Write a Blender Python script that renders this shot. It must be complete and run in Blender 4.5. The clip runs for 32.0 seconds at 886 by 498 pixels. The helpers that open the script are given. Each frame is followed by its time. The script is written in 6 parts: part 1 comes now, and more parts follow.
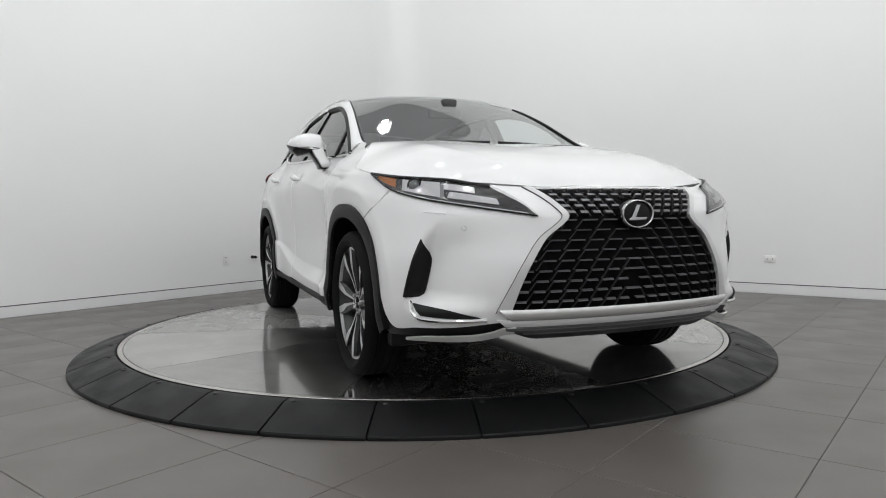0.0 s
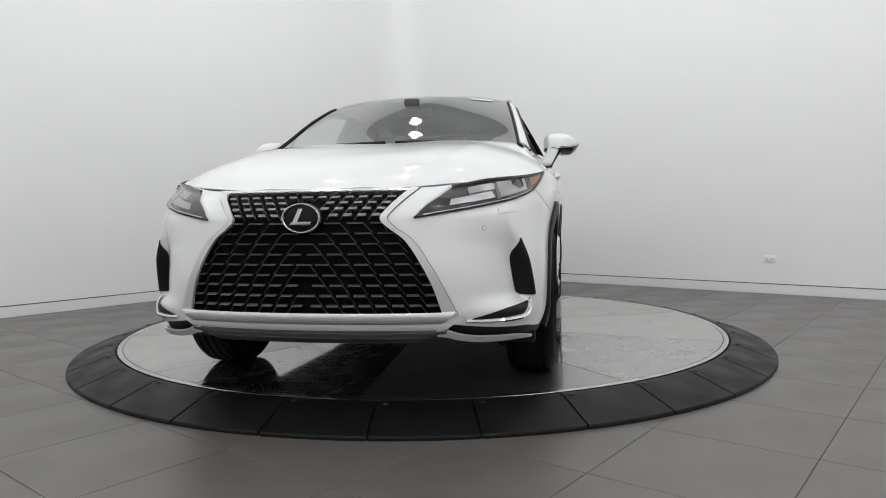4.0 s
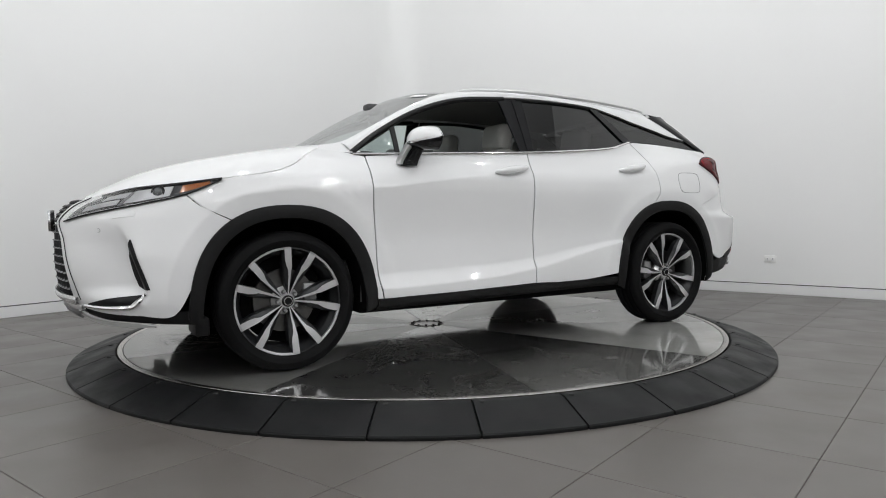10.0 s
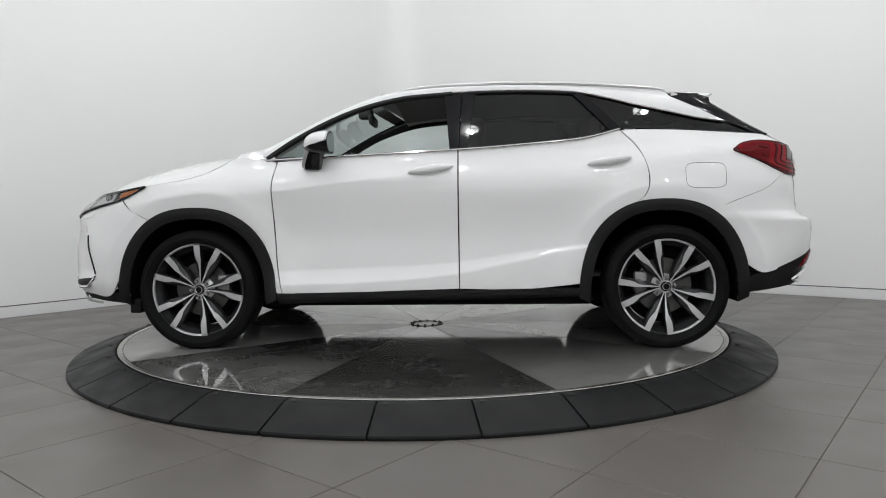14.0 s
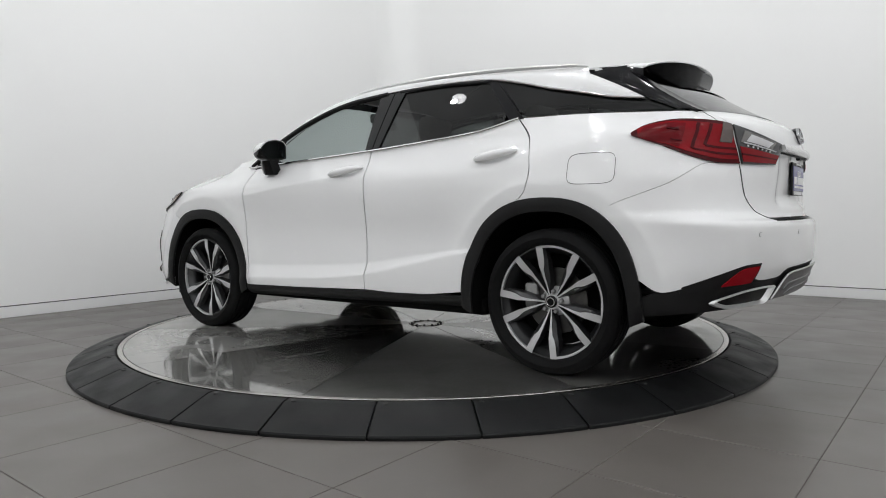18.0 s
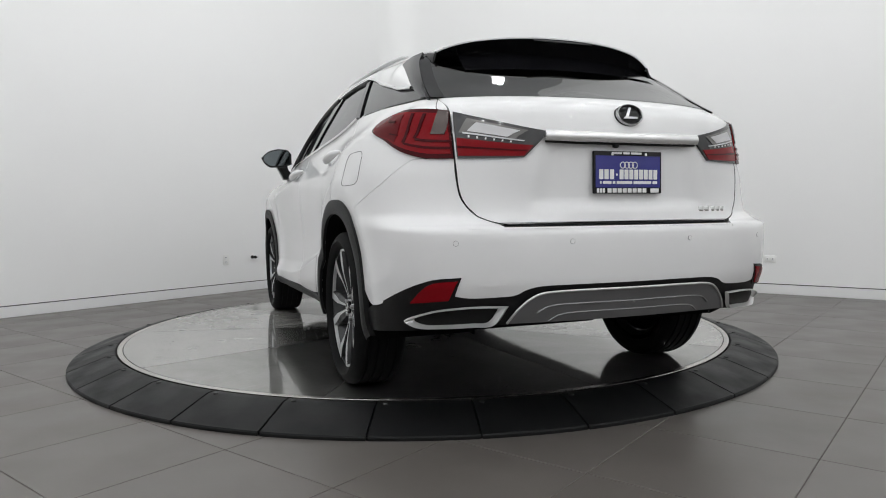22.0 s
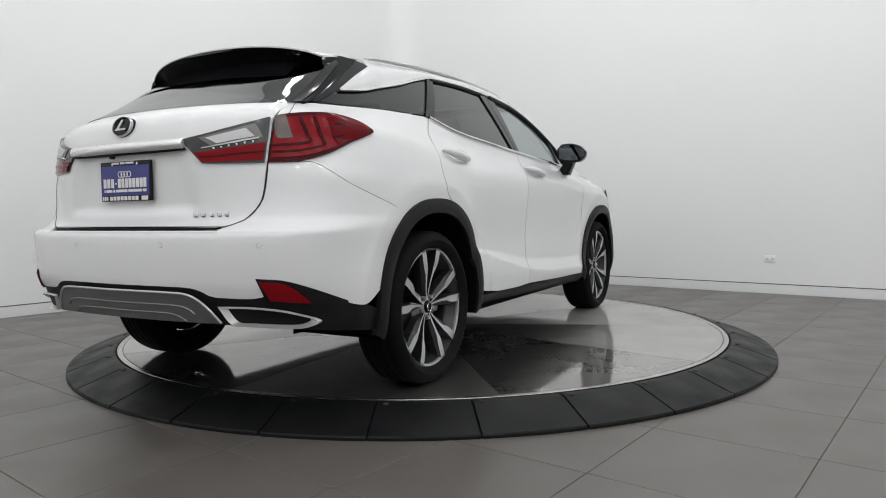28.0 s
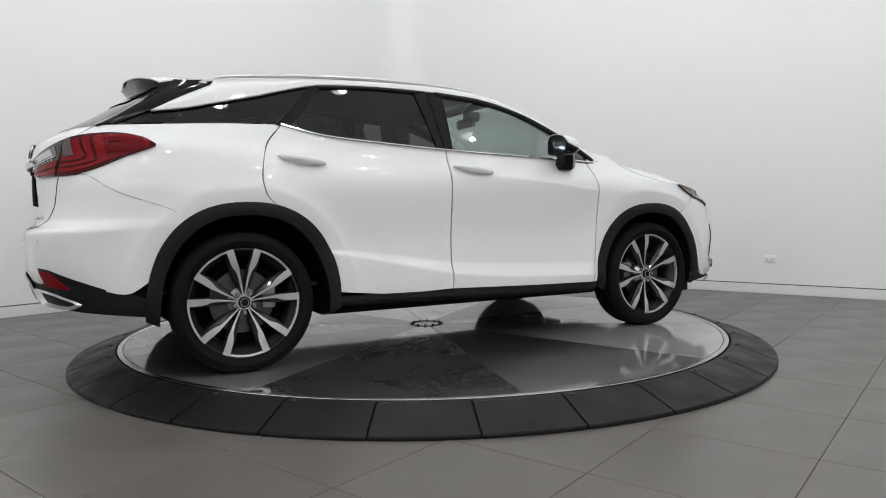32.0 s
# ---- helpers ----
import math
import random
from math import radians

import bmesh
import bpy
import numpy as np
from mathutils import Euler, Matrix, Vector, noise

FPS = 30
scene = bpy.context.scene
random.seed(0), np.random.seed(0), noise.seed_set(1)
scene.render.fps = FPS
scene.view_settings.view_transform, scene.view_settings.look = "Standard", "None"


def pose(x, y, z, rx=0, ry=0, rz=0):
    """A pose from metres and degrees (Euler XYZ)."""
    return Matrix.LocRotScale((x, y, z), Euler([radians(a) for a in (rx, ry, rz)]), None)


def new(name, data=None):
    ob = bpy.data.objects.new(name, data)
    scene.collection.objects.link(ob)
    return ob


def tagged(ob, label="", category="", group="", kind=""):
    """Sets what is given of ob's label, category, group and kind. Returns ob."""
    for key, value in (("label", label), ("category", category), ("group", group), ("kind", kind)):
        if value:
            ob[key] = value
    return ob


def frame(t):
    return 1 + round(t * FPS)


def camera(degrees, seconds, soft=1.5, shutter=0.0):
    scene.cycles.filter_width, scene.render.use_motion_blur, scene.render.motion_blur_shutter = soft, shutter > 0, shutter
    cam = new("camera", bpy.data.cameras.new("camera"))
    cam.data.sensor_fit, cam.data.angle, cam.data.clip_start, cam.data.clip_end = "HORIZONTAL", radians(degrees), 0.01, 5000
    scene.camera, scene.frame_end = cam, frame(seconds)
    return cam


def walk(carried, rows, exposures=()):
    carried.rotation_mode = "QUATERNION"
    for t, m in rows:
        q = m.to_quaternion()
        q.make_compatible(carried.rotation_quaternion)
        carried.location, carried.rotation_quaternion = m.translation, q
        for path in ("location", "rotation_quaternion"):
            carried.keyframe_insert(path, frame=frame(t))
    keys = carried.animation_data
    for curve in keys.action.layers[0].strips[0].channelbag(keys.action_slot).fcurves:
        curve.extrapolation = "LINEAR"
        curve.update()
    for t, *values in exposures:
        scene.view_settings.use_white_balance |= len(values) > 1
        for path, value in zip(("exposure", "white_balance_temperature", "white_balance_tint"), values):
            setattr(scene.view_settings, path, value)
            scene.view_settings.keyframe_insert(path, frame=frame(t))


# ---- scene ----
# ================= camera =================
cam = camera(66.5, 32.0, 1.0)
EYE = pose(0.0, -4.927, 0.889, 90 - 2.953, 0, -1.506) @ pose(0, 0, 0, 0, 0, -0.756)
walk(cam, [(0.0, EYE), (32.0, EYE)], exposures=[(0.0, 0.0), (32.0, 0.0)])

# ================= light =================
ROOM = radians(50.0)                      # the room and its tiles stand turned to the view
AX = Vector((math.cos(ROOM), math.sin(ROOM), 0))      # towards the far right wall
AY = Vector((-math.sin(ROOM), math.cos(ROOM), 0))     # towards the far left wall
X0, X1, Y0, Y1, TOP = -9.2, 3.99, -8.8, 3.755, 6.8    # the room in its own axes


def room(a, b, z=0.0):
    return AX * a + AY * b + Vector((0, 0, z))


ROOM_M = Matrix.Rotation(ROOM, 4, "Z")

world = bpy.data.worlds.new("world")
scene.world = world
world.use_nodes = True
world.node_tree.nodes["Background"].inputs[0].default_value = (0.75, 0.78, 0.8, 1)
world.node_tree.nodes["Background"].inputs[1].default_value = 0.05

LAMPS = [(a, b) for a in (-7.9, -6.0, -4.1, -2.2, -0.3, 1.6) for b in (-7.6, -5.7, -3.8, -1.9, 0.0, 1.9)]
LAMP_POWER, LAMP_Z = 26.5, 5.6

# ================= materials =================


def material(name, color, rough=0.5, metal=0.0, coat=0.0, spec=0.5, noise_scale=0.0, noise_amount=0.0, bump=0.0, bump_scale=200.0, rough_var=0.0, coat_rough=0.03):
    m = bpy.data.materials.new(name)
    m.use_nodes = True
    nt = m.node_tree
    b = nt.nodes["Principled BSDF"]
    b.inputs["Base Color"].default_value = (*color, 1)
    b.inputs["Roughness"].default_value = rough
    b.inputs["Metallic"].default_value = metal
    b.inputs["Coat Weight"].default_value = coat
    b.inputs["Coat Roughness"].default_value = coat_rough
    b.inputs["Specular IOR Level"].default_value = spec
    tc = nt.nodes.new("ShaderNodeTexCoord")
    if noise_amount > 0:
        n = nt.nodes.new("ShaderNodeTexNoise")
        n.inputs["Scale"].default_value = noise_scale
        n.inputs["Detail"].default_value = 6
        nt.links.new(tc.outputs["Object"], n.inputs["Vector"])
        mix = nt.nodes.new("ShaderNodeMixRGB")
        mix.blend_type = "MIX"
        lo = [max(0.0, c * (1 - noise_amount)) for c in color]
        hi = [min(1.0, c * (1 + noise_amount)) for c in color]
        mix.inputs[1].default_value = (*lo, 1)
        mix.inputs[2].default_value = (*hi, 1)
        nt.links.new(n.outputs["Fac"], mix.inputs[0])
        nt.links.new(mix.outputs[0], b.inputs["Base Color"])
        if rough_var > 0:
            mr = nt.nodes.new("ShaderNodeMapRange")
            mr.inputs["To Min"].default_value = max(0.02, rough - rough_var)
            mr.inputs["To Max"].default_value = min(1.0, rough + rough_var)
            mr.inputs["From Min"].default_value = 0.3
            mr.inputs["From Max"].default_value = 0.7
            nt.links.new(n.outputs["Fac"], mr.inputs["Value"])
            nt.links.new(mr.outputs[0], b.inputs["Roughness"])
    if bump > 0:
        n2 = nt.nodes.new("ShaderNodeTexNoise")
        n2.inputs["Scale"].default_value = bump_scale
        n2.inputs["Detail"].default_value = 4
        nt.links.new(tc.outputs["Object"], n2.inputs["Vector"])
        bp = nt.nodes.new("ShaderNodeBump")
        bp.inputs["Strength"].default_value = bump
        bp.inputs["Distance"].default_value = 0.002
        nt.links.new(n2.outputs["Fac"], bp.inputs["Height"])
        nt.links.new(bp.outputs[0], b.inputs["Normal"])
    return m


def glass_material(name, color, tint, gloss=0.10, rough=0.015):
    """Thin glass: clear through-view darkened by a tint, with a mirror-like gloss by Fresnel."""
    m = bpy.data.materials.new(name)
    m.use_nodes = True
    nt = m.node_tree
    nt.nodes.remove(nt.nodes["Principled BSDF"])
    out = nt.nodes["Material Output"]
    tr = nt.nodes.new("ShaderNodeBsdfTransparent")
    tr.inputs[0].default_value = (*[c * tint for c in color], 1)
    gl = nt.nodes.new("ShaderNodeBsdfGlossy")
    gl.inputs["Roughness"].default_value = rough
    lw = nt.nodes.new("ShaderNodeLayerWeight")
    lw.inputs["Blend"].default_value = 0.5
    pw = nt.nodes.new("ShaderNodeMath")
    pw.operation = "POWER"
    pw.inputs[1].default_value = 4.0
    fr = nt.nodes.new("ShaderNodeMath")
    fr.operation = "MULTIPLY_ADD"
    fr.inputs[1].default_value = 0.98 - gloss
    fr.inputs[2].default_value = gloss
    nt.links.new(lw.outputs["Facing"], pw.inputs[0])
    nt.links.new(pw.outputs[0], fr.inputs[0])
    mix = nt.nodes.new("ShaderNodeMixShader")
    nt.links.new(fr.outputs[0], mix.inputs[0])
    nt.links.new(tr.outputs[0], mix.inputs[1])
    nt.links.new(gl.outputs[0], mix.inputs[2])
    nt.links.new(mix.outputs[0], out.inputs[0])
    return m


M_WALL = material("wall paint", (0.86, 0.86, 0.855), 0.45, noise_scale=0.6, noise_amount=0.02, bump=0.05, bump_scale=90)
M_CEIL = material("ceiling paint", (0.58, 0.585, 0.59), 0.8, noise_scale=1.0, noise_amount=0.03)
M_BASE = material("baseboard paint", (0.80, 0.80, 0.80), 0.35, noise_scale=3, noise_amount=0.03)
M_REVEAL_SHADOW = material("reveal shadow", (0.06, 0.06, 0.06), 0.7)
M_GROUT = material("grout", (0.075, 0.06, 0.05), 0.85, noise_scale=40, noise_amount=0.3)
M_TILE = material("floor tile", (0.109, 0.098, 0.090), 0.34, noise_scale=2.2, noise_amount=0.10, bump=0.06, bump_scale=140, rough_var=0.07)
M_RUBBER = material("ramp rubber", (0.0085, 0.0088, 0.0092), 0.45, spec=0.14, noise_scale=5, noise_amount=0.35, bump=0.25, bump_scale=160, rough_var=0.12)
M_RUBBER_EDGE = material("ramp bed", (0.003, 0.003, 0.003), 0.7, spec=0.03)
M_SCREW = material("screw", (0.01, 0.01, 0.01), 0.5)


def steel_material():
    """Polished steel deck plates: a mirror under a film of dust, hazier on some plates, with dried water marks."""
    m = bpy.data.materials.new("turntable steel")
    m.use_nodes = True
    nt = m.node_tree
    b = nt.nodes["Principled BSDF"]
    b.inputs["Base Color"].default_value = (0.56, 0.555, 0.54, 1)
    b.inputs["Metallic"].default_value = 1.0
    tc = nt.nodes.new("ShaderNodeTexCoord")
    oi = nt.nodes.new("ShaderNodeObjectInfo")

    def noise(scale, detail, stretch, dist=0.0):
        mp = nt.nodes.new("ShaderNodeMapping")
        mp.inputs["Scale"].default_value = stretch
        nt.links.new(tc.outputs["Object"], mp.inputs["Vector"])
        ad = nt.nodes.new("ShaderNodeVectorMath")
        ad.operation = "MULTIPLY_ADD"
        ad.inputs[0].default_value = (1, 1, 1)
        nt.links.new(oi.outputs["Random"], ad.inputs[0])
        ad.inputs[1].default_value = (17.0, 9.0, 5.0)
        nt.links.new(mp.outputs[0], ad.inputs[2])
        n = nt.nodes.new("ShaderNodeTexNoise")
        n.inputs["Scale"].default_value = scale
        n.inputs["Detail"].default_value = detail
        n.inputs["Distortion"].default_value = dist
        nt.links.new(ad.outputs[0], n.inputs["Vector"])
        return n.outputs["Fac"]

    def ramp(sock, lo, hi, a, c):
        r = nt.nodes.new("ShaderNodeMapRange")
        r.inputs["From Min"].default_value, r.inputs["From Max"].default_value = lo, hi
        r.inputs["To Min"].default_value, r.inputs["To Max"].default_value = a, c
        nt.links.new(sock, r.inputs["Value"])
        return r.outputs[0]

    def maths(op, p, q):
        k = nt.nodes.new("ShaderNodeMath")
        k.operation = op
        for i, v in enumerate((p, q)):
            if isinstance(v, float):
                k.inputs[i].default_value = v
            else:
                nt.links.new(v, k.inputs[i])
        return k.outputs[0]
    fine = noise(60.0, 6, (1, 1, 1))
    blot = noise(2.2, 6, (1, 1, 1), 1.0)
    marks = noise(3.2, 8, (1.0, 3.2, 1.0), 2.4)
    nt.links.new(ramp(fine, 0.3, 0.7, 0.045, 0.085), b.inputs["Roughness"])
    # the dust film: a rough grey lobe laid over the mirror
    dust = nt.nodes.new("ShaderNodeBsdfPrincipled")
    dust.inputs["Base Color"].default_value = (0.50, 0.495, 0.475, 1)
    dust.inputs["Roughness"].default_value = 0.42
    dust.inputs["Metallic"].default_value = 0.92
    # brushed along each plate
    vt = nt.nodes.new("ShaderNodeVectorTransform")
    vt.vector_type, vt.convert_from, vt.convert_to = "VECTOR", "OBJECT", "WORLD"
    vt.inputs[0].default_value = (-math.sin(math.pi / 10), math.cos(math.pi / 10), 0)
    nt.links.new(vt.outputs[0], dust.inputs["Tangent"])
    dust.inputs["Anisotropic"].default_value = 0.85
    film = ramp(oi.outputs["Random"], 0.0, 1.0, 0.20, 0.50)
    film = maths("MULTIPLY", film, ramp(blot, 0.35, 0.68, 0.90, 1.08))
    film = maths("ADD", film, ramp(marks, 0.62, 0.75, 0.0, 0.05))
    film = maths("MULTIPLY", film, ramp(fine, 0.2, 0.8, 0.95, 1.05))
    mix = nt.nodes.new("ShaderNodeMixShader")
    nt.links.new(film, mix.inputs[0])
    nt.links.new(b.outputs[0], mix.inputs[1])
    nt.links.new(dust.outputs[0], mix.inputs[2])
    nt.links.new(mix.outputs[0], nt.nodes["Material Output"].inputs[0])
    return m


M_STEEL = steel_material()
M_STEEL_EDGE = material("steel edge", (0.62, 0.60, 0.57), 0.25, 1.0)
M_PLASTIC_W = material("white plastic", (0.80, 0.80, 0.78), 0.4)
M_DARK = material("dark slot", (0.01, 0.01, 0.01), 0.6)
M_PAINT = material("pearl white paint", (0.77, 0.77, 0.775), 0.42, 0.0, 1.0, 0.3, noise_scale=900, noise_amount=0.03)
M_BLACK = material("black plastic", (0.008, 0.008, 0.0085), 0.5, spec=0.25, bump=0.2, bump_scale=500)
M_CLAD = material("cladding plastic", (0.007, 0.007, 0.0073), 0.5, spec=0.22, noise_scale=20, noise_amount=0.2, bump=0.25, bump_scale=700)
M_GLOSSBLACK = material("gloss black trim", (0.005, 0.005, 0.006), 0.08, 0.0, 0.0, 0.25)
M_CHROME = material("chrome", (0.80, 0.80, 0.80), 0.07, 1.0)
M_SILVER = material("satin silver", (0.52, 0.52, 0.52), 0.38, 0.75)
M_GUNMETAL = material("gunmetal grille", (0.18, 0.18, 0.186), 0.42, 0.8)
M_GRILLEBED = material("grille bed", (0.003, 0.003, 0.0032), 0.6, spec=0.08)
# grille legs coloured darker than the strokes, as they catch less light
M_LEG_SHADED = material("shaded grille leg", (0.07, 0.07, 0.073), 0.4, 0.7)
M_RAIL = material("bright silver", (0.68, 0.68, 0.68), 0.3, 0.6)
M_UNDER = material("underbody", (0.004, 0.004, 0.004), 0.9, spec=0.05, noise_scale=8, noise_amount=0.4)
M_GLASS = glass_material("clear glass", (0.86, 0.95, 0.93), 0.78)
M_SCREEN = glass_material("coated screen glass", (0.84, 0.95, 0.93), 0.82, 0.31)
M_COVER = glass_material("lamp cover glass", (1.0, 1.0, 1.0), 0.92, 0.02, 0.10)
M_GLASS_T = glass_material("tinted glass", (0.80, 0.85, 0.84), 0.10, 0.05)
M_TYRE = material("tyre rubber", (0.0055, 0.0055, 0.0058), 0.7, spec=0.10, noise_scale=12, noise_amount=0.25, bump=0.2, bump_scale=250)
M_RIMDARK = material("dark rim paint", (0.018, 0.0185, 0.020), 0.38, 0.3, 0.3)
M_MACHINED = material("machined aluminium", (0.58, 0.58, 0.59), 0.30, 0.70, bump=0.03, bump_scale=900)
M_IRON = material("brake iron", (0.09, 0.088, 0.086), 0.38, 0.9, noise_scale=30, noise_amount=0.2)
M_CALIPER = material("caliper", (0.28, 0.28, 0.28), 0.45, 0.7)
M_RED = material("red lens", (0.20, 0.004, 0.008), 0.15, 0.0, 0.0, 0.12)
M_REDDARK = material("dark red lens", (0.055, 0.003, 0.005), 0.25, 0.0, 0.0, 0.1)
M_SMOKE = material("smoked lens", (0.060, 0.060, 0.062), 0.12, 0.5, 0.0)
M_AMBER = material("amber lens", (0.36, 0.10, 0.012), 0.2, 0.0, 0.3, 0.3)
M_SEAT = material("light grey leather", (0.42, 0.41, 0.39), 0.5, bump=0.1, bump_scale=120, noise_scale=6, noise_amount=0.06)
M_INTERIOR = material("dark interior trim", (0.045, 0.045, 0.046), 0.55, bump=0.1)
M_HEADLINER = material("headliner", (0.30, 0.30, 0.29), 0.9)
M_BLUE = material("blue plate", (0.012, 0.014, 0.19), 0.35, 0, 0.5)
M_WHITE = material("white print", (0.75, 0.75, 0.75), 0.5)
M_LAMP = material("lamp housing", (0.7, 0.7, 0.7), 0.5)

M_REDMID = material("mid red lens", (0.12, 0.003, 0.006), 0.15, 0.0, 0.0, 0.12)
M_SMOKEBROWN = material("smoked brown lens", (0.075, 0.055, 0.05), 0.2, 0.2, 0.3)
M_SMOKECLEAR = material("grey lens", (0.16, 0.155, 0.15), 0.15, 0.4, 0.4)
M_BRIGHT = material("satin bright metal", (0.78, 0.78, 0.78), 0.25, 0.7)
M_EMBLEM = material("emblem silver", (0.50, 0.50, 0.51), 0.2, 0.9)
M_LIP = material("grey lip paint", (0.10, 0.10, 0.104), 0.38, 0.5)
M_BLADE = material("silver blade paint", (0.62, 0.62, 0.62), 0.35, 0.35, 0.4)
M_FINISHER = material("exhaust chrome", (0.68, 0.68, 0.68), 0.28, 0.6)
M_BEZEL = material("dark lamp bezel", (0.022, 0.022, 0.024), 0.25, 0.3)
M_REFLECT = material("lamp reflector", (0.42, 0.42, 0.43), 0.3, 0.7)
M_PROJECTOR = material("projector glass", (0.10, 0.105, 0.11), 0.06, 0.2, 0.5)
M_LENS = material("projector lens", (0.15, 0.15, 0.155), 0.35, 0.6)
M_TAILCLEAR = material("bright clear lens", (0.55, 0.55, 0.56), 0.35, 0.2)
M_SKID = material("grey skid paint", (0.17, 0.17, 0.175), 0.4, 0.6)
# door mirror glass in a much darker tone than the chrome
M_MIRROR = material("dark mirror", (0.15, 0.17, 0.18), 0.03, 1.0)

# ================= mesh helpers =================


def part(name, bm, mat, parent=None, label="", sharp=38, smooth=True):
    """Links a bmesh as one mesh object under a thing or a part."""
    me = bpy.data.meshes.new(name)
    bmesh.ops.remove_doubles(bm, verts=bm.verts, dist=1e-5)
    if smooth:
        for f in bm.faces:
            f.smooth = True
        lim = radians(sharp)
        for e in bm.edges:
            if len(e.link_faces) == 2 and e.calc_face_angle(0) > lim:
                e.smooth = False
    bm.to_mesh(me)
    bm.free()
    me.materials.append(mat)
    ob = new(name, me)
    if parent is not None:
        ob.parent = parent
    if label:
        ob["label"] = label
    return ob


def share(name, me, m, parent):
    """Another object on a mesh that exists."""
    ob = new(name, me)
    ob.parent = parent
    ob.matrix_basis = m
    return ob


def box_bm(sx, sy, sz, m=None, bevel=0.0, seg=2):
    bm = bmesh.new()
    bmesh.ops.create_cube(bm, size=1, matrix=Matrix.Diagonal((sx, sy, sz, 1)))
    if bevel > 0:
        bmesh.ops.bevel(bm, geom=bm.edges[:], offset=bevel, segments=seg, affect="EDGES", profile=0.5)
    if m is not None:
        bm.transform(m)
    return bm


def join_bm(bms):
    out = bmesh.new()
    for b in bms:
        me = bpy.data.meshes.new("tmp")
        b.to_mesh(me)
        b.free()
        out.from_mesh(me)
        bpy.data.meshes.remove(me)
    return out


def prism_bm(pts, h, m=None, bevel=0.0):
    """A flat outline in x, y, raised by h."""
    bm = bmesh.new()
    lo = [bm.verts.new((x, y, 0)) for x, y in pts]
    hi = [bm.verts.new((x, y, h)) for x, y in pts]
    n = len(pts)
    bm.faces.new(lo[::-1])
    bm.faces.new(hi)
    for i in range(n):
        bm.faces.new((lo[i], lo[(i + 1) % n], hi[(i + 1) % n], hi[i]))
    bmesh.ops.recalc_face_normals(bm, faces=bm.faces[:])
    if bevel > 0:
        es = [e for e in bm.edges if all(v.co.z > h * 0.5 for v in e.verts)]
        bmesh.ops.bevel(bm, geom=es, offset=bevel, segments=2, affect="EDGES", profile=0.5)
    if m is not None:
        bm.transform(m)
    return bm


def lathe_bm(profile, n=48, axis="Z", closed=False, a0=0.0, a1=2 * math.pi):
    """Turns (radius, height) points round z (or y)."""
    bm = bmesh.new()
    full = abs(a1 - a0 - 2 * math.pi) < 1e-6
    cols = n if full else n + 1
    rings = []
    for i in range(cols):
        a = a0 + (a1 - a0) * i / n
        c, s = math.cos(a), math.sin(a)
        rings.append([bm.verts.new((r * c, r * s, z) if axis == "Z" else (r * c, z, r * s)) for r, z in profile])
    k = len(profile)
    for i in range(n):
        p, q = rings[i], rings[(i + 1) % cols]
        for j in range(k if closed else k - 1):
            a, b = j, (j + 1) % k
            bm.faces.new((p[a], q[a], q[b], p[b]))
    bmesh.ops.recalc_face_normals(bm, faces=bm.faces[:])
    return bm


def tube_bm(path, r, n=8, caps=True, squash=1.0):
    """A round bar along a path."""
    bm = bmesh.new()
    pts = [Vector(p) for p in path]
    rings = []
    for i, p in enumerate(pts):
        d = (pts[min(i + 1, len(pts) - 1)] - pts[max(i - 1, 0)]).normalized()
        ref = Vector((0, 0, 1)) if abs(d.z) < 0.9 else Vector((1, 0, 0))
        u = d.cross(ref).normalized()
        w = u.cross(d)
        rr = r(i / (len(pts) - 1)) if callable(r) else r
        rings.append([bm.verts.new(p + (u * math.cos(2 * math.pi * k / n) + w * math.sin(2 * math.pi * k / n) * squash) * rr) for k in range(n)])
    for i in range(len(pts) - 1):
        for k in range(n):
            bm.faces.new((rings[i][k], rings[i][(k + 1) % n], rings[i + 1][(k + 1) % n], rings[i + 1][k]))
    if caps:
        bm.faces.new(rings[0])
        bm.faces.new(rings[-1])
    bmesh.ops.recalc_face_normals(bm, faces=bm.faces[:])
    return bm


def lerp(a, b, t):
    return a + (b - a) * t


def smooth01(t):
    t = min(1.0, max(0.0, t))
    return t * t * (3 - 2 * t)


def table(*pairs):
    """A smooth function through (x, value) pairs in rising x."""
    xs = [p[0] for p in pairs]
    ys = [p[1] for p in pairs]
    n = len(xs)
    d = [(ys[i + 1] - ys[i]) / (xs[i + 1] - xs[i]) for i in range(n - 1)]
    ms = [d[0]] + [0.0 if d[i - 1] * d[i] <= 0 else 2 * d[i - 1] * d[i] / (d[i - 1] + d[i]) for i in range(1, n - 1)] + [d[-1]]

    def f(x):
        if x <= xs[0]:
            return ys[0]
        if x >= xs[-1]:
            return ys[-1]
        i = 0
        while x > xs[i + 1]:
            i += 1
        h = xs[i + 1] - xs[i]
        t = (x - xs[i]) / h
        return ((2 * t ** 3 - 3 * t * t + 1) * ys[i] + (t ** 3 - 2 * t * t + t) * h * ms[i] + (3 * t * t - 2 * t ** 3) * ys[i + 1] + (t ** 3 - t * t) * h * ms[i + 1])
    return f


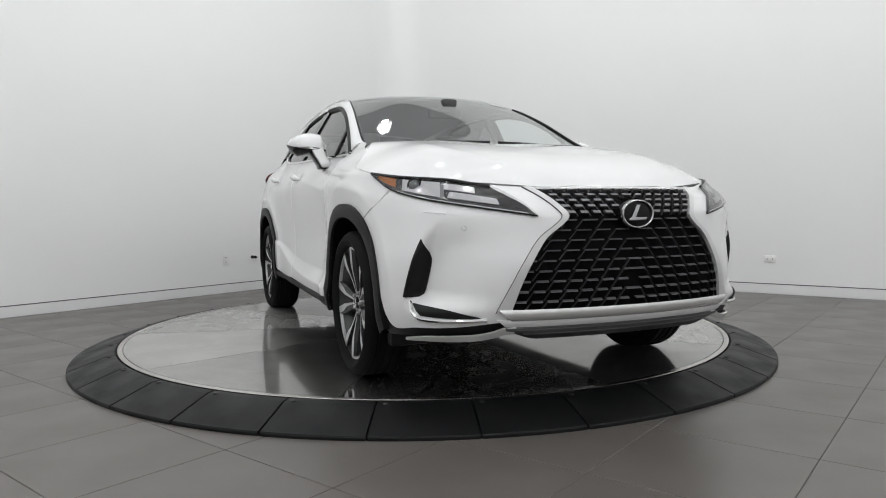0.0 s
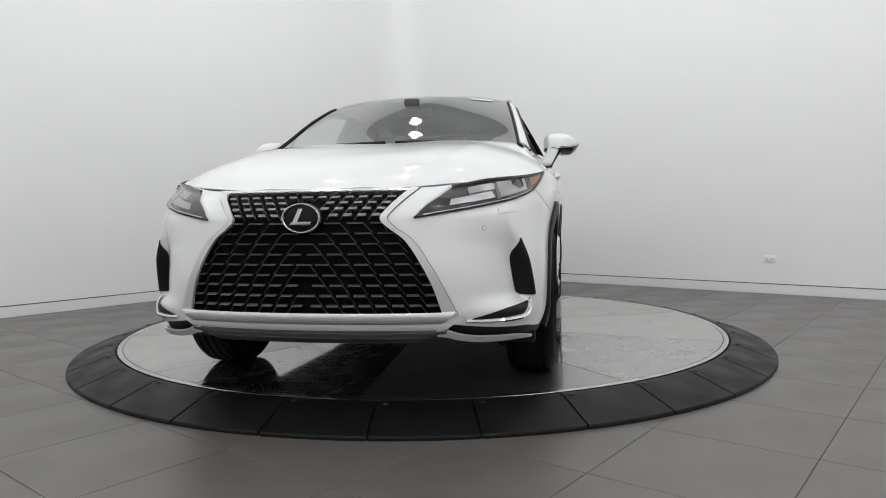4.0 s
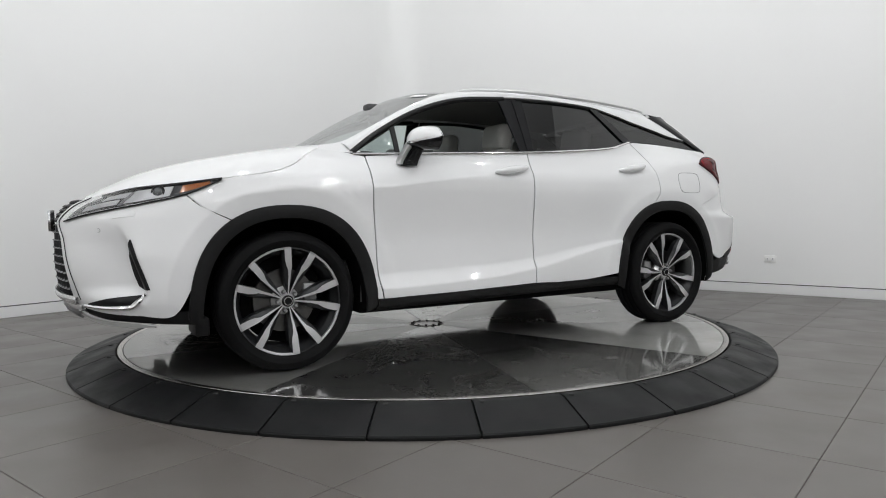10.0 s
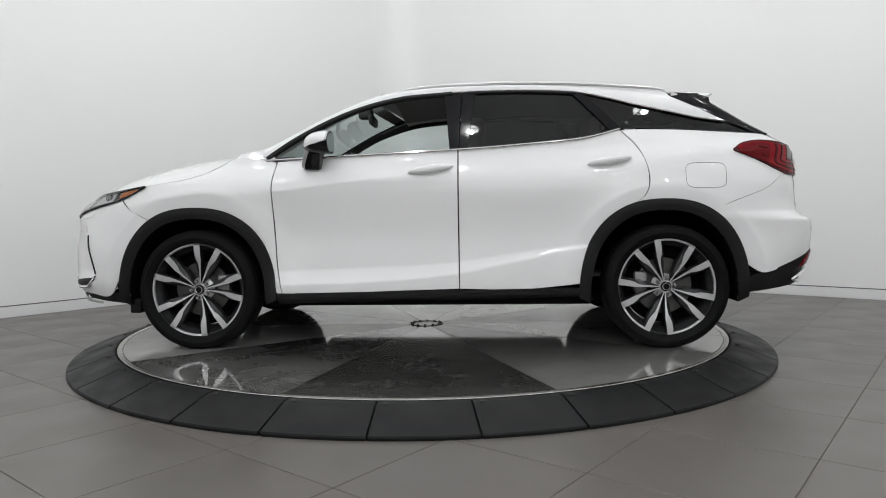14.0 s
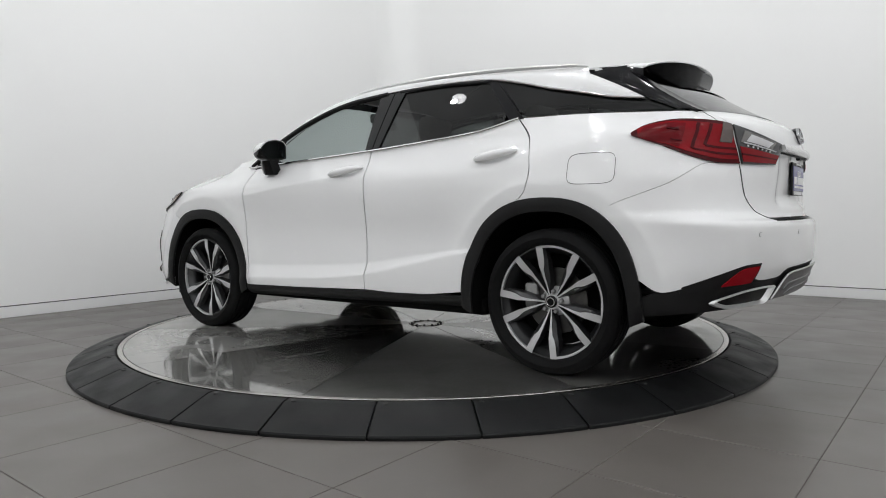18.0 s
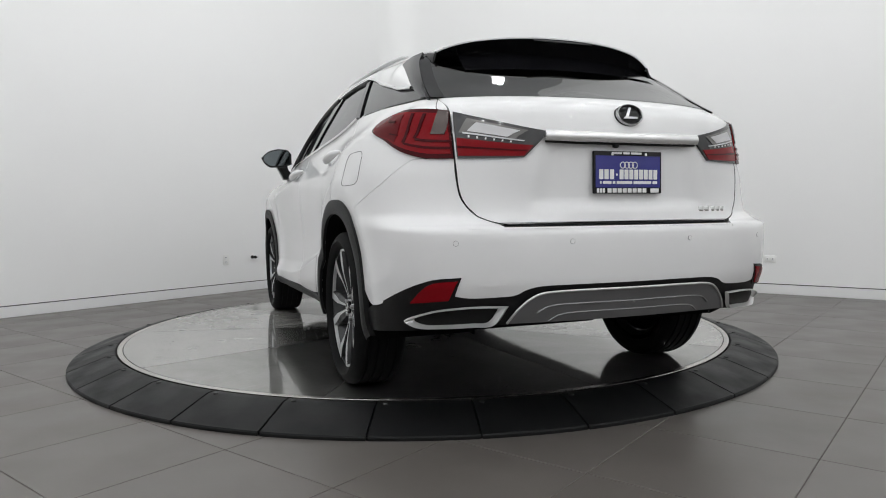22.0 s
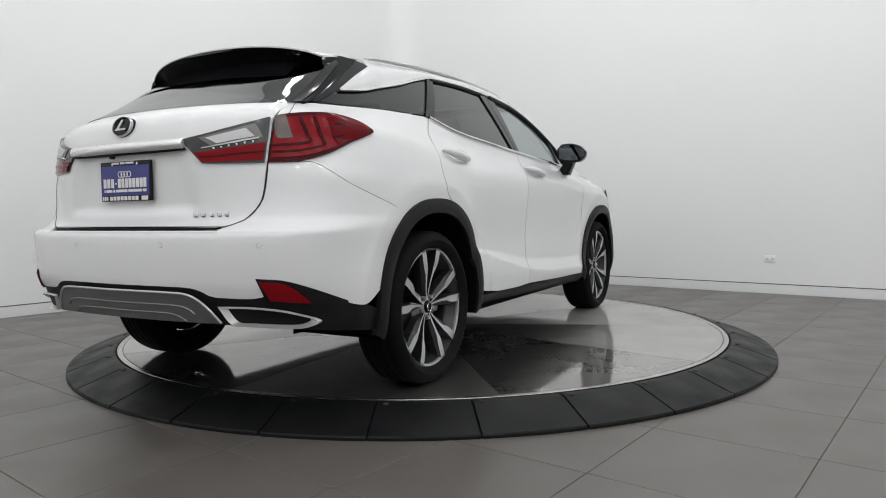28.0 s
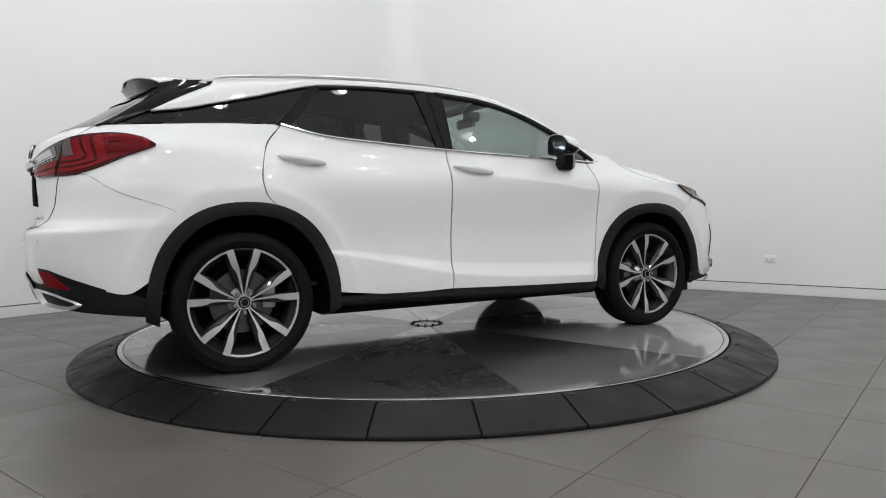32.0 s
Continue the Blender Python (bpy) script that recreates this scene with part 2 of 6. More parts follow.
def spline(pts, straight=False):
    """A curve through points (2D or 3D), parameter 0..1 by length."""
    ps = [Vector(p) for p in pts]
    ls = [0.0]
    for a, b in zip(ps, ps[1:]):
        ls.append(ls[-1] + max(1e-6, (b - a).length))
    n = len(ps)

    def f(t):
        s = min(1.0, max(0.0, t)) * ls[-1]
        i = 0
        while i < n - 2 and s > ls[i + 1]:
            i += 1
        h = ls[i + 1] - ls[i]
        u = (s - ls[i]) / h
        a, b = ps[i], ps[i + 1]
        if straight or n == 2:
            return a.lerp(b, u)
        ma = (b - ps[i - 1]) / (ls[i + 1] - ls[i - 1]) if i > 0 else (b - a) / h
        mb = (ps[i + 2] - a) / (ls[i + 2] - ls[i]) if i < n - 2 else (b - a) / h
        return a * (2 * u ** 3 - 3 * u * u + 1) + ma * (h * (u ** 3 - 2 * u * u + u)) + b * (3 * u * u - 2 * u ** 3) + mb * (h * (u ** 3 - u * u))
    return f


def coons(bottom, top, left, right):
    """A patch between four curves; bottom and top run left to right, left and right run upwards."""
    c00, c10, c01, c11 = bottom(0), bottom(1), top(0), top(1)

    def f(s, t):
        return (bottom(s) * (1 - t) + top(s) * t + left(t) * (1 - s) + right(t) * s
                - (c00 * ((1 - s) * (1 - t)) + c10 * (s * (1 - t)) + c01 * ((1 - s) * t) + c11 * (s * t)))
    return f


def sheet_bm(f, nu, nv, away=(0, 0, 0.75), flange=0.0):
    """A grid of f(s, t); its front looks away from a point, its edges turn in by flange."""
    bm = bmesh.new()
    vs = [[bm.verts.new(f(i / nu, j / nv)) for j in range(nv + 1)] for i in range(nu + 1)]
    for i in range(nu):
        for j in range(nv):
            try:
                bm.faces.new((vs[i][j], vs[i + 1][j], vs[i + 1][j + 1], vs[i][j + 1]))
            except ValueError:
                pass
    bmesh.ops.remove_doubles(bm, verts=bm.verts, dist=1e-6)
    bm.normal_update()
    s = 0.0
    ref = Vector(away)
    for fc in bm.faces:
        s += fc.normal.dot(fc.calc_center_median() - ref) * fc.calc_area()
    if s < 0:
        bmesh.ops.reverse_faces(bm, faces=bm.faces[:])
        bm.normal_update()
    if flange > 0:
        rim = [e for e in bm.edges if len(e.link_faces) == 1]
        nor = {v: v.normal.copy() for e in rim for v in e.verts}
        twin = {v: bm.verts.new(v.co - n * flange) for v, n in nor.items()}
        for e in rim:
            l = [lp for lp in e.link_faces[0].loops if lp.edge == e][0]
            a, b = l.vert, l.link_loop_next.vert
            bm.faces.new((b, a, twin[a], twin[b]))
    return bm


def mirrored(bm):
    out = bm.copy()
    for v in out.verts:
        v.co.y = -v.co.y
    bmesh.ops.reverse_faces(out, faces=out.faces[:])
    return out


def both(name, bm, mat, parent, label="", **kw):
    """The part and its mirror image on the other side."""
    other = mirrored(bm)
    return [part(name, bm, mat, parent, label, **kw), part(name, other, mat, parent, label, **kw)]


# ================= the room =================


def build_room():
    t = 0.2
    cx, cy = (X0 + X1) / 2, (Y0 + Y1) / 2
    lx, ly = X1 - X0, Y1 - Y0
    # south and east walls are unseen, added white to bounce light onto the car
    walls = (("wall_north", X1 + t / 2, cy, t, ly + 2 * t, "plain white painted showroom wall"),
             ("wall_south", X0 - t / 2, cy, t, ly + 2 * t, "unseen white wall added behind the viewer as bounce"),
             ("wall_west", cx, Y1 + t / 2, lx, t, "plain white painted showroom wall with an outlet"),
             ("wall_east", cx, Y0 - t / 2, lx, t, "unseen white wall added to bounce light"))
    for name, a, b, sx, sy, lab in walls:
        ob = part(name, box_bm(sx, sy, TOP, Matrix.Translation((a, b, TOP / 2))), M_WALL, None, smooth=False)
        ob.matrix_basis = ROOM_M
        tagged(ob, lab, "wall", kind="structure")
    ob = part("ceiling", box_bm(lx + 2 * t, ly + 2 * t, 0.2, Matrix.Translation((cx, cy, TOP + 0.1))), M_CEIL, None, smooth=False)
    ob.matrix_basis = ROOM_M
    tagged(ob, "high white painted showroom ceiling", "ceiling", kind="structure")
    # the two far walls meet in a cove
    rc = 0.55

    def cove(z0, z1, inset):
        bm = bmesh.new()
        n = 16
        ps = []
        for i in range(n + 1):
            a = math.pi / 2 * i / n
            ps.append((X1 - rc + (rc - inset) * math.cos(a), Y1 - rc + (rc - inset) * math.sin(a)))
        outer = [(X1 + 0.05, Y1 - rc), (X1 + 0.05, Y1 + 0.05), (X1 - rc, Y1 + 0.05)]
        lo = [bm.verts.new((x, y, z0)) for x, y in ps]
        hi = [bm.verts.new((x, y, z1)) for x, y in ps]
        for i in range(n):
            bm.faces.new((lo[i + 1], lo[i], hi[i], hi[i + 1]))
        bm.faces.new(hi[::-1] + [bm.verts.new((x, y, z1)) for x, y in outer])
        return bm
    for name, z0, z1, inset, mat, lab in (("wall_corner", 0.0, TOP, 0.0, M_WALL, "coved white corner between the walls"), ("baseboard", 0.0, 0.098, 0.016, M_BASE, "curved white baseboard in the corner"), ("trim", 0.099, 0.108, 0.004, M_REVEAL_SHADOW, "thin painted shadow line of the reveal in the corner")):
        cv = part(name, cove(z0, z1, inset), mat, None, sharp=60)
        cv.matrix_basis = ROOM_M
        tagged(cv, lab, "wall" if name == "wall_corner" else name, kind="structure")
    # baseboards, with a dark strip above as the painted shade of the reveal
    for a, b, sx, sy in ((X1 - 0.008, cy, 0.016, ly - 0.032), (X0 + 0.008, cy, 0.016, ly - 0.032), (cx, Y1 - 0.008, lx, 0.016), (cx, Y0 + 0.008, lx, 0.016)):
        bb = part("baseboard", box_bm(sx, sy, 0.098, Matrix.Translation((a, b, 0.049)), 0.002, 1), M_BASE, None)
        bb.matrix_basis = ROOM_M
        tagged(bb, "flat white painted baseboard below a reveal shadow", "baseboard", kind="structure")
    for a, b, sx, sy in ((X1 - 0.002, cy, 0.004, ly), (cx, Y1 - 0.002, lx, 0.004)):
        bb = part("trim", box_bm(sx, sy, 0.009, Matrix.Translation((a, b, 0.1035))), M_REVEAL_SHADOW, None)
        bb.matrix_basis = ROOM_M
        tagged(bb, "thin painted shadow line of the reveal over the baseboard", "trim", kind="structure")
    # outlets
    plate = box_bm(0.075, 0.008, 0.115, None, 0.003)
    out = part("wall_outlet", plate, M_PLASTIC_W)
    for z in (-0.026, 0.026):
        part("socket", box_bm(0.034, 0.004, 0.030, Matrix.Translation((0, -0.005, z)), 0.001), M_BASE, out)
        for x in (-0.007, 0.007):
            part("slot", box_bm(0.003, 0.003, 0.010, Matrix.Translation((x, -0.0065, z + 0.003))), M_DARK, out)
    out.matrix_basis = Matrix.Translation(room(0.83, Y1 - 0.004, 0.385)) @ ROOM_M
    tagged(out, "white duplex wall outlet in a cover plate", "outlet", group="wall outlets")
    o2 = part("wall_outlet", box_bm(0.008, 0.115, 0.072, None, 0.003), M_PLASTIC_W)
    for y in (-0.026, 0.026):
        part("socket", box_bm(0.004, 0.030, 0.034, Matrix.Translation((-0.005, y, 0)), 0.001), M_BASE, o2)
        for z in (-0.007, 0.007):
            part("slot", box_bm(0.003, 0.010, 0.003, Matrix.Translation((-0.0065, y, z))), M_DARK, o2)
    o2.matrix_basis = Matrix.Translation(room(X1 - 0.004, -1.43, 0.367)) @ ROOM_M
    tagged(o2, "white wall outlet laid on its side", "outlet", group="wall outlets")
    # a small dark plug fitting on the wall
    fit = part("wall_hook", lathe_bm([(0, 0), (0.02, 0), (0.02, -0.012), (0.012, -0.016), (0.012, -0.05), (0.018, -0.055), (0.018, -0.07), (0, -0.07)], 16, "Y"), M_BLACK)
    part("pin", box_bm(0.05, 0.012, 0.012, Matrix.Translation((0.02, -0.06, 0.0)), 0.003), M_CHROME, fit)
    fit.matrix_basis = Matrix.Translation(room(1.2, Y1, 0.40)) @ ROOM_M
    tagged(fit, "small dark metal coupling on the white wall", "fitting")


def build_floor():
    g = part("floor", box_bm(X1 - X0, Y1 - Y0, 0.1, Matrix.Translation(((X0 + X1) / 2, (Y0 + Y1) / 2, -0.053))), M_GROUT, None, smooth=False)
    g.matrix_basis = ROOM_M
    tagged(g, "grey porcelain tile floor with thin dark joints", "floor", kind="structure")
    p = 0.605
    oa, ob_ = -2.31, 0.286
    bm = box_bm(p - 0.0035, p - 0.0035, 0.01, None, 0.0012, 1)
    me = bpy.data.meshes.new("tile")
    bm.to_mesh(me)
    bm.free()
    me.materials.append(M_TILE)
    far = []
    ia0, ia1 = math.floor((X0 - oa) / p), math.ceil((X1 - oa) / p)
    ib0, ib1 = math.floor((Y0 - ob_) / p), math.ceil((Y1 - ob_) / p)
    for i in range(ia0, ia1):
        for j in range(ib0, ib1):
            a, b = oa + (i + 0.5) * p, ob_ + (j + 0.5) * p
            x0, x1 = max(a - p / 2, X0 + 0.02), min(a + p / 2, X1 - 0.018)
            y0, y1 = max(b - p / 2, Y0 + 0.02), min(b + p / 2, Y1 - 0.018)
            if x1 - x0 < 0.03 or y1 - y0 < 0.03:
                continue
            w = room(a, b)
            if w.length < 1.5:
                continue
            if a < -5.6 or b < -5.2:
                far.append(((x0 + x1) / 2, (y0 + y1) / 2, x1 - x0 - 0.0035, y1 - y0 - 0.0035))
                continue
            t = new("tile", me)
            t.parent = g
            t.matrix_basis = Matrix.Translation(((x0 + x1) / 2, (y0 + y1) / 2, -0.005)) @ Matrix.Diagonal(((x1 - x0) / p, (y1 - y0) / p, 1, 1))
    bm = bmesh.new()
    for x, y, sx, sy in far:
        bm.faces.new([bm.verts.new((x + i * sx / 2, y + j * sy / 2, 0.0)) for i, j in ((-1, -1), (1, -1), (1, 1), (-1, 1))])
    rest = part("tile_field", bm, M_TILE, g, smooth=False)
    tagged(rest, kind="stuff")


def build_lamps():
    """High-bay pendants: a dome on a rod with a bare globe below it."""
    h = TOP - LAMP_Z
    me = None
    for a, b in LAMPS:
        if me is None:
            ob = part("ceiling_lamp", lathe_bm([(0.0, h), (0.06, h), (0.06, h - 0.03), (0.012, h - 0.035), (0.012, 0.30), (0.05, 0.28), (0.06, 0.20), (0.15, 0.155), (0.145, 0.150), (0.0, 0.19)], 28), M_LAMP)
            me = ob.data
        else:
            ob = new("ceiling_lamp", me)
        ob.matrix_basis = Matrix.Translation(room(a, b, LAMP_Z)) @ ROOM_M
        tagged(ob, "white high-bay pendant lamp on a rod, lit", "ceiling lamp", group="ceiling lamps")
        l = bpy.data.lights.new("lamp_light", "POINT")
        l.shadow_soft_size, l.energy, l.color = 0.055, LAMP_POWER, (0.975, 0.99, 1.0)
        new("lamp_light", l).matrix_basis = Matrix.Translation(room(a, b, LAMP_Z))


# ================= the turntable =================
DECK = 0.090
R_PLATE = 2.046
SEAM = radians(3.5)


def build_ring():
    ring = new("turntable_ramp")
    tagged(ring, "black rubber ramp ring of bolted segments round the turntable", "ramp")
    a0 = radians(-96.0)
    n = 32
    half = math.pi / n - 0.0022
    prof = [(2.056, 0.0), (2.056, 0.086), (2.062, 0.089), (2.105, 0.086), (2.295, 0.024), (2.312, 0.019), (2.316, 0.012), (2.316, 0.0)]
    seg = lathe_bm(prof, 6, "Z", True, -half, half)
    es = [e for e in seg.edges if len(e.link_faces) == 1]
    bmesh.ops.holes_fill(seg, edges=es)
    bmesh.ops.recalc_face_normals(seg, faces=seg.faces[:])
    me = bpy.data.meshes.new("ramp_segment")
    for e in seg.edges:
        if len(e.link_faces) == 2 and e.calc_face_angle(0) > 0.5:
            e.smooth = False
    for f in seg.faces:
        f.smooth = True
    seg.to_mesh(me)
    seg.free()
    me.materials.append(M_RUBBER)
    screw = lathe_bm([(0, 0.004), (0.010, 0.004), (0.013, 0.0), (0.013, -0.01)], 12)
    ms = bpy.data.meshes.new("screw")
    screw.to_mesh(ms)
    screw.free()
    ms.materials.append(M_SCREW)
    for i in range(n):
        a = a0 + (i + 0.5) * 2 * math.pi / n
        share("ramp_segment", me, Matrix.Rotation(a, 4, "Z"), ring)
        b = a - math.pi / n + 0.02
        share("screw", ms, Matrix.Translation((2.095 * math.cos(b), 2.095 * math.sin(b), 0.088)), ring)
    part("ramp_bed", lathe_bm([(2.06, 0.001), (2.06, 0.07), (2.312, 0.012), (2.312, 0.001)], 128, "Z", True), M_RUBBER_EDGE, ring)
    return ring


def build_plate():
    """The steel deck that turns; its origin lies on the axis at the deck's top."""
    top = new("turntable_plate")
    tagged(top, "round brushed steel turntable deck with radial seams", "turntable")
    n = 10
    gap = 0.0024
    me = None
    for i in range(n):
        bm = bmesh.new()
        steps = 16
        inner, r1 = 0.128, 2.012
        rows = []
        for j in range(steps + 1):
            u = j / steps
            row = []
            for r in (inner, 0.5, 1.0, 1.5, r1):
                g = gap / r
                a = lerp(g, 2 * math.pi / n - g, u)
                row.append(bm.verts.new((r * math.cos(a), r * math.sin(a), 0)))
            rows.append(row)
        for j in range(steps):
            for k in range(4):
                bm.faces.new((rows[j][k], rows[j][k + 1], rows[j + 1][k + 1], rows[j + 1][k]))
        if me is None:
            me = bpy.data.meshes.new("deck_sector")
            bm.normal_update()
            if bm.faces[:][0].normal.z < 0:
                bmesh.ops.reverse_faces(bm, faces=bm.faces[:])
            bmesh.ops.solidify(bm, geom=bm.faces[:], thickness=0.012)
            zt = max(v.co.z for v in bm.verts)
            for v in bm.verts:
                v.co.z -= zt
            bm.to_mesh(me)
            me.materials.append(M_STEEL)
        bm.free()
        share("deck_sector", me, Matrix.Rotation(SEAM + i * 2 * math.pi / n, 4, "Z"), top)
    part("deck_rim", lathe_bm([(2.016, -0.012), (2.016, -0.001), (2.018, 0.001), (2.044, 0.001), (2.046, -0.001), (2.046, -0.07), (2.03, -0.07), (2.03, -0.012)], 160, "Z", True), M_STEEL_EDGE, top, "bright steel edge band")
    part("deck_bed", lathe_bm([(0, -0.014), (2.03, -0.014), (2.03, -0.085), (0, -0.085)], 96), M_DARK, top)
    part("hub_cover", lathe_bm([(0, 0.002), (0.085, 0.002), (0.087, 0.0), (0.087, -0.012)], 40), M_STEEL, top)
    part("hub_ring", lathe_bm([(0.090, -0.012), (0.090, 0.003), (0.092, 0.004), (0.122, 0.004), (0.125, 0.001), (0.125, -0.012)], 48), M_STEEL_EDGE, top)
    bolt = lathe_bm([(0, 0.009), (0.007, 0.009), (0.008, 0.007), (0.008, 0.0)], 8)
    mb = bpy.data.meshes.new("bolt")
    bolt.to_mesh(mb)
    bolt.free()
    mb.materials.append(M_SCREW)
    for i in range(12):
        a = 2 * math.pi * i / 12
        share("bolt", mb, Matrix.Translation((0.107 * math.cos(a), 0.107 * math.sin(a), 0.003)), top)
    return top


build_room()
build_floor()
build_lamps()
build_ring()
deck = build_plate()

# ================= the car: its outer form =================
# car axes: x forward from mid-wheelbase, y to its left, z up from the deck
WB = 1.395
WHEEL_R, WHEEL_Z, WHEEL_Y = 0.362, 0.360, 0.825

F_X = table((0.20, 2.27), (0.30, 2.36), (0.42, 2.425), (0.60, 2.445), (0.78, 2.44), (0.86, 2.39), (0.91, 2.31), (0.95, 2.265), (1.0, 2.235), (1.1, 2.2))
R_N = table((0.4, 20.0), (0.55, 22.0), (0.65, 23.0), (0.742, 23.0), (0.80, 15.0), (1.0, 12.0), (1.2, 11.0))
F_N = table((0.3, 14.0), (0.6, 13.0), (0.70, 11.0), (0.80, 9.5), (0.95, 9.0))
R_X = table((0.28, 2.20), (0.36, 2.33), (0.48, 2.375), (0.55, 2.395), (0.70, 2.400), (0.735, 2.396), (0.748, 2.385), (0.765, 2.352), (0.85, 2.345), (1.0, 2.352), (1.1, 2.352), (1.17, 2.338), (1.21, 2.312), (1.235, 2.265), (1.255, 2.225), (1.27, 2.18), (1.3, 2.12))
HALF = table((0.20, 0.86), (0.30, 0.905), (0.45, 0.912), (0.62, 0.912), (0.80, 0.922), (0.93, 0.928), (1.02, 0.918), (1.12, 0.89), (1.2, 0.86))
BELT = table((-2.15, 1.264), (-1.93, 1.268), (-1.55, 1.288), (-1.19, 1.298), (-1.13, 1.292), (-0.93, 1.240), (-0.55, 1.205), (-0.19, 1.182), (0.5, 1.155), (0.91, 1.135), (1.3, 1.125))
SHOULDER = table((-0.5, 1.06), (0.0, 1.039), (0.2, 1.025), (0.6, 0.983), (0.92, 0.948), (1.265, 0.950), (1.575, 0.915), (1.85, 0.86))
CREASE = table((-1.0, 0.602), (-0.9, 0.594), (-0.57, 0.528), (-0.16, 0.448), (0.2, 0.412), (0.6, 0.395), (0.9, 0.39))
FACET = table((-1.0, 0.010), (-0.9, 0.014), (-0.57, 0.045), (-0.16, 0.068), (0.4, 0.085), (0.9, 0.085))


def cabin(x, z):
    """Half width of the glasshouse."""
    d = z - 1.16
    w = 0.865 - 0.50 * d - 0.16 * d * abs(d)
    e = x + 0.3
    return w * (1 - (0.048 * e * e if e > 0 else 0.046 * e * e))


def flank(x, z):
    """Half width of the lower body."""
    w = HALF(z)
    if x > 0:
        q = (x / F_X(z)) ** F_N(z)
    else:
        q = (-x / R_X(z)) ** R_N(z)
    if q >= 1:
        return 0.0
    for cx in (WB, -1.38):
        r = math.hypot(x - cx, (z - 0.36) * 0.98)
        w += 0.017 * (1.0 if r < 0.585 else math.exp(-(r - 0.585) / 0.055)) * smooth01((z - 0.2) / 0.2)
    for cx, cz in ((-0.025, 1.062), (-1.07, 1.096)):
        # hollows behind the door handles
        w -= 0.015 * math.exp(-((x - cx) / 0.10) ** 2 - ((z - cz) / 0.030) ** 2)
    if -1.1 < x < 1.0:
        # a facet that rises inwards from the crease, widest at the front
        d = z - CREASE(x)
        h = FACET(x)
        k = smooth01((x + 1.02) / 0.12) * smooth01((1.0 - x) / 0.2)
        if d > h:
            g = 0.0
        elif d > 0:
            g = (1 - d / h) ** 1.3
        else:
            g = math.exp(-(d / 0.30) ** 2)
        w += k * ((0.012 + 0.25 * h) * g - 0.008 * math.exp(-((z - 0.70) / 0.17) ** 2))
    if -0.5 < x < 1.9:
        d = z - SHOULDER(x)
        w += 0.019 * math.exp(-d / 0.06 if d > 0 else d / 0.10) * smooth01((x + 0.5) / 0.6) * smooth01((1.9 - x) / 0.3)
    if x < -1.7:
        k = smooth01((-x - 1.7) / 0.3)
        w -= 0.008 * k * math.exp(-((z - 1.06) / 0.08) ** 4)
        if z > 1.08:
            w += (0.890 - HALF(z)) * k * smooth01((z - 1.08) / 0.04) * (1 - smooth01((z - 1.19) / 0.06))
    return w * math.sqrt(1 - q)


def half(x, z):
    """Half width of the whole body at a place of its side view."""
    zb = BELT(x)
    if z >= zb:
        return cabin(x, z)
    z0 = lerp(0.99, 1.14, smooth01((-x - 0.9) / 0.8))
    if z <= z0:
        return flank(x, z)
    t = (z - z0) / (zb - z0)
    k = t * t * (1.6 - 0.6 * t)
    a, b = flank(x, z), cabin(x, zb)
    return lerp(a, min(a, b) if x > -1.9 else min(a, lerp(b, a, smooth01((-x - 1.9) / 0.25))), k)


PIVOT = {"F": 1.5, "R": -1.5}


def polar(end, ang, z):
    """The body's skin seen from a pivot in plan: ang runs from the middle of that end (0) to the side (90 degrees)."""
    px = PIVOT[end]
    sx = 1.0 if end == "F" else -1.0
    c, s = math.cos(ang) * sx, math.sin(ang)
    lo, hi = 0.2, 1.6
    for _ in range(22):
        m = (lo + hi) / 2
        x, y = px + c * m, s * m
        if abs(y) < flank_or(x, z):
            lo = m
        else:
            hi = m
    return Vector((px + c * lo, s * lo, z))


def flank_or(x, z):
    lim = F_X(z) if x > 0 else R_X(z)
    if abs(x) >= lim:
        return -1.0
    return half(x, z)


def ang_x(end, x, z):
    return math.atan2(half(x, z), abs(x - PIVOT[end]) if (x - PIVOT[end]) * (1 if end == "F" else -1) >= 0 else -abs(x - PIVOT[end]))


def ang_y(end, y, z):
    lo, hi = 0.0, math.pi / 2
    for _ in range(24):
        m = (lo + hi) / 2
        if polar(end, m, z).y < y:
            lo = m
        else:
            hi = m
    return lo


RIDGE = table((0.36, 1.03), (0.46, 1.003), (0.58, 0.962), (0.70, 0.915), (0.80, 0.86))


def scoop(u, z):
    """Depth of the hollow in the front bumper inside the ridge that carries the upright slot."""
    d = RIDGE(z) - abs(u)
    if d <= 0 or z > 0.80 or z < 0.40:
        return 0.0
    k = smooth01((z - 0.40) / 0.08) * (1 - smooth01((z - 0.58) / 0.22))
    return 0.062 * k * smooth01(d / 0.05) * (1 - smooth01((d - 0.04) / 0.42))


def skin(end, off=0.0):
    """A map from a 2D place to the skin: side (x, z), or an end's (angle, z); off lifts it outwards."""
    if end == "S":
        def base(u, z):
            return Vector((u, half(u, z), z))
    else:
        def base(u, z):
            p = polar(end, u, z)
            if end == "F":
                d = Vector((p.x - PIVOT["F"], p.y, 0))
                p = p - d.normalized() * scoop(u, z)
            return p
    if off == 0.0:
        return base
    e = 0.004

    def lifted(u, z):
        p = base(u, z)
        du = base(u + e, z) - base(u - e, z)
        dz = base(u, z + e) - base(u, z - e)
        n = du.cross(dz)
        if n.length < 1e-12:
            return p
        n.normalize()
        ref = Vector((p.x - (PIVOT[end] if end != "S" else p.x), p.y + 0.001, 0))
        if n.dot(ref) < 0:
            n = -n
        return p + n * off
    return lifted


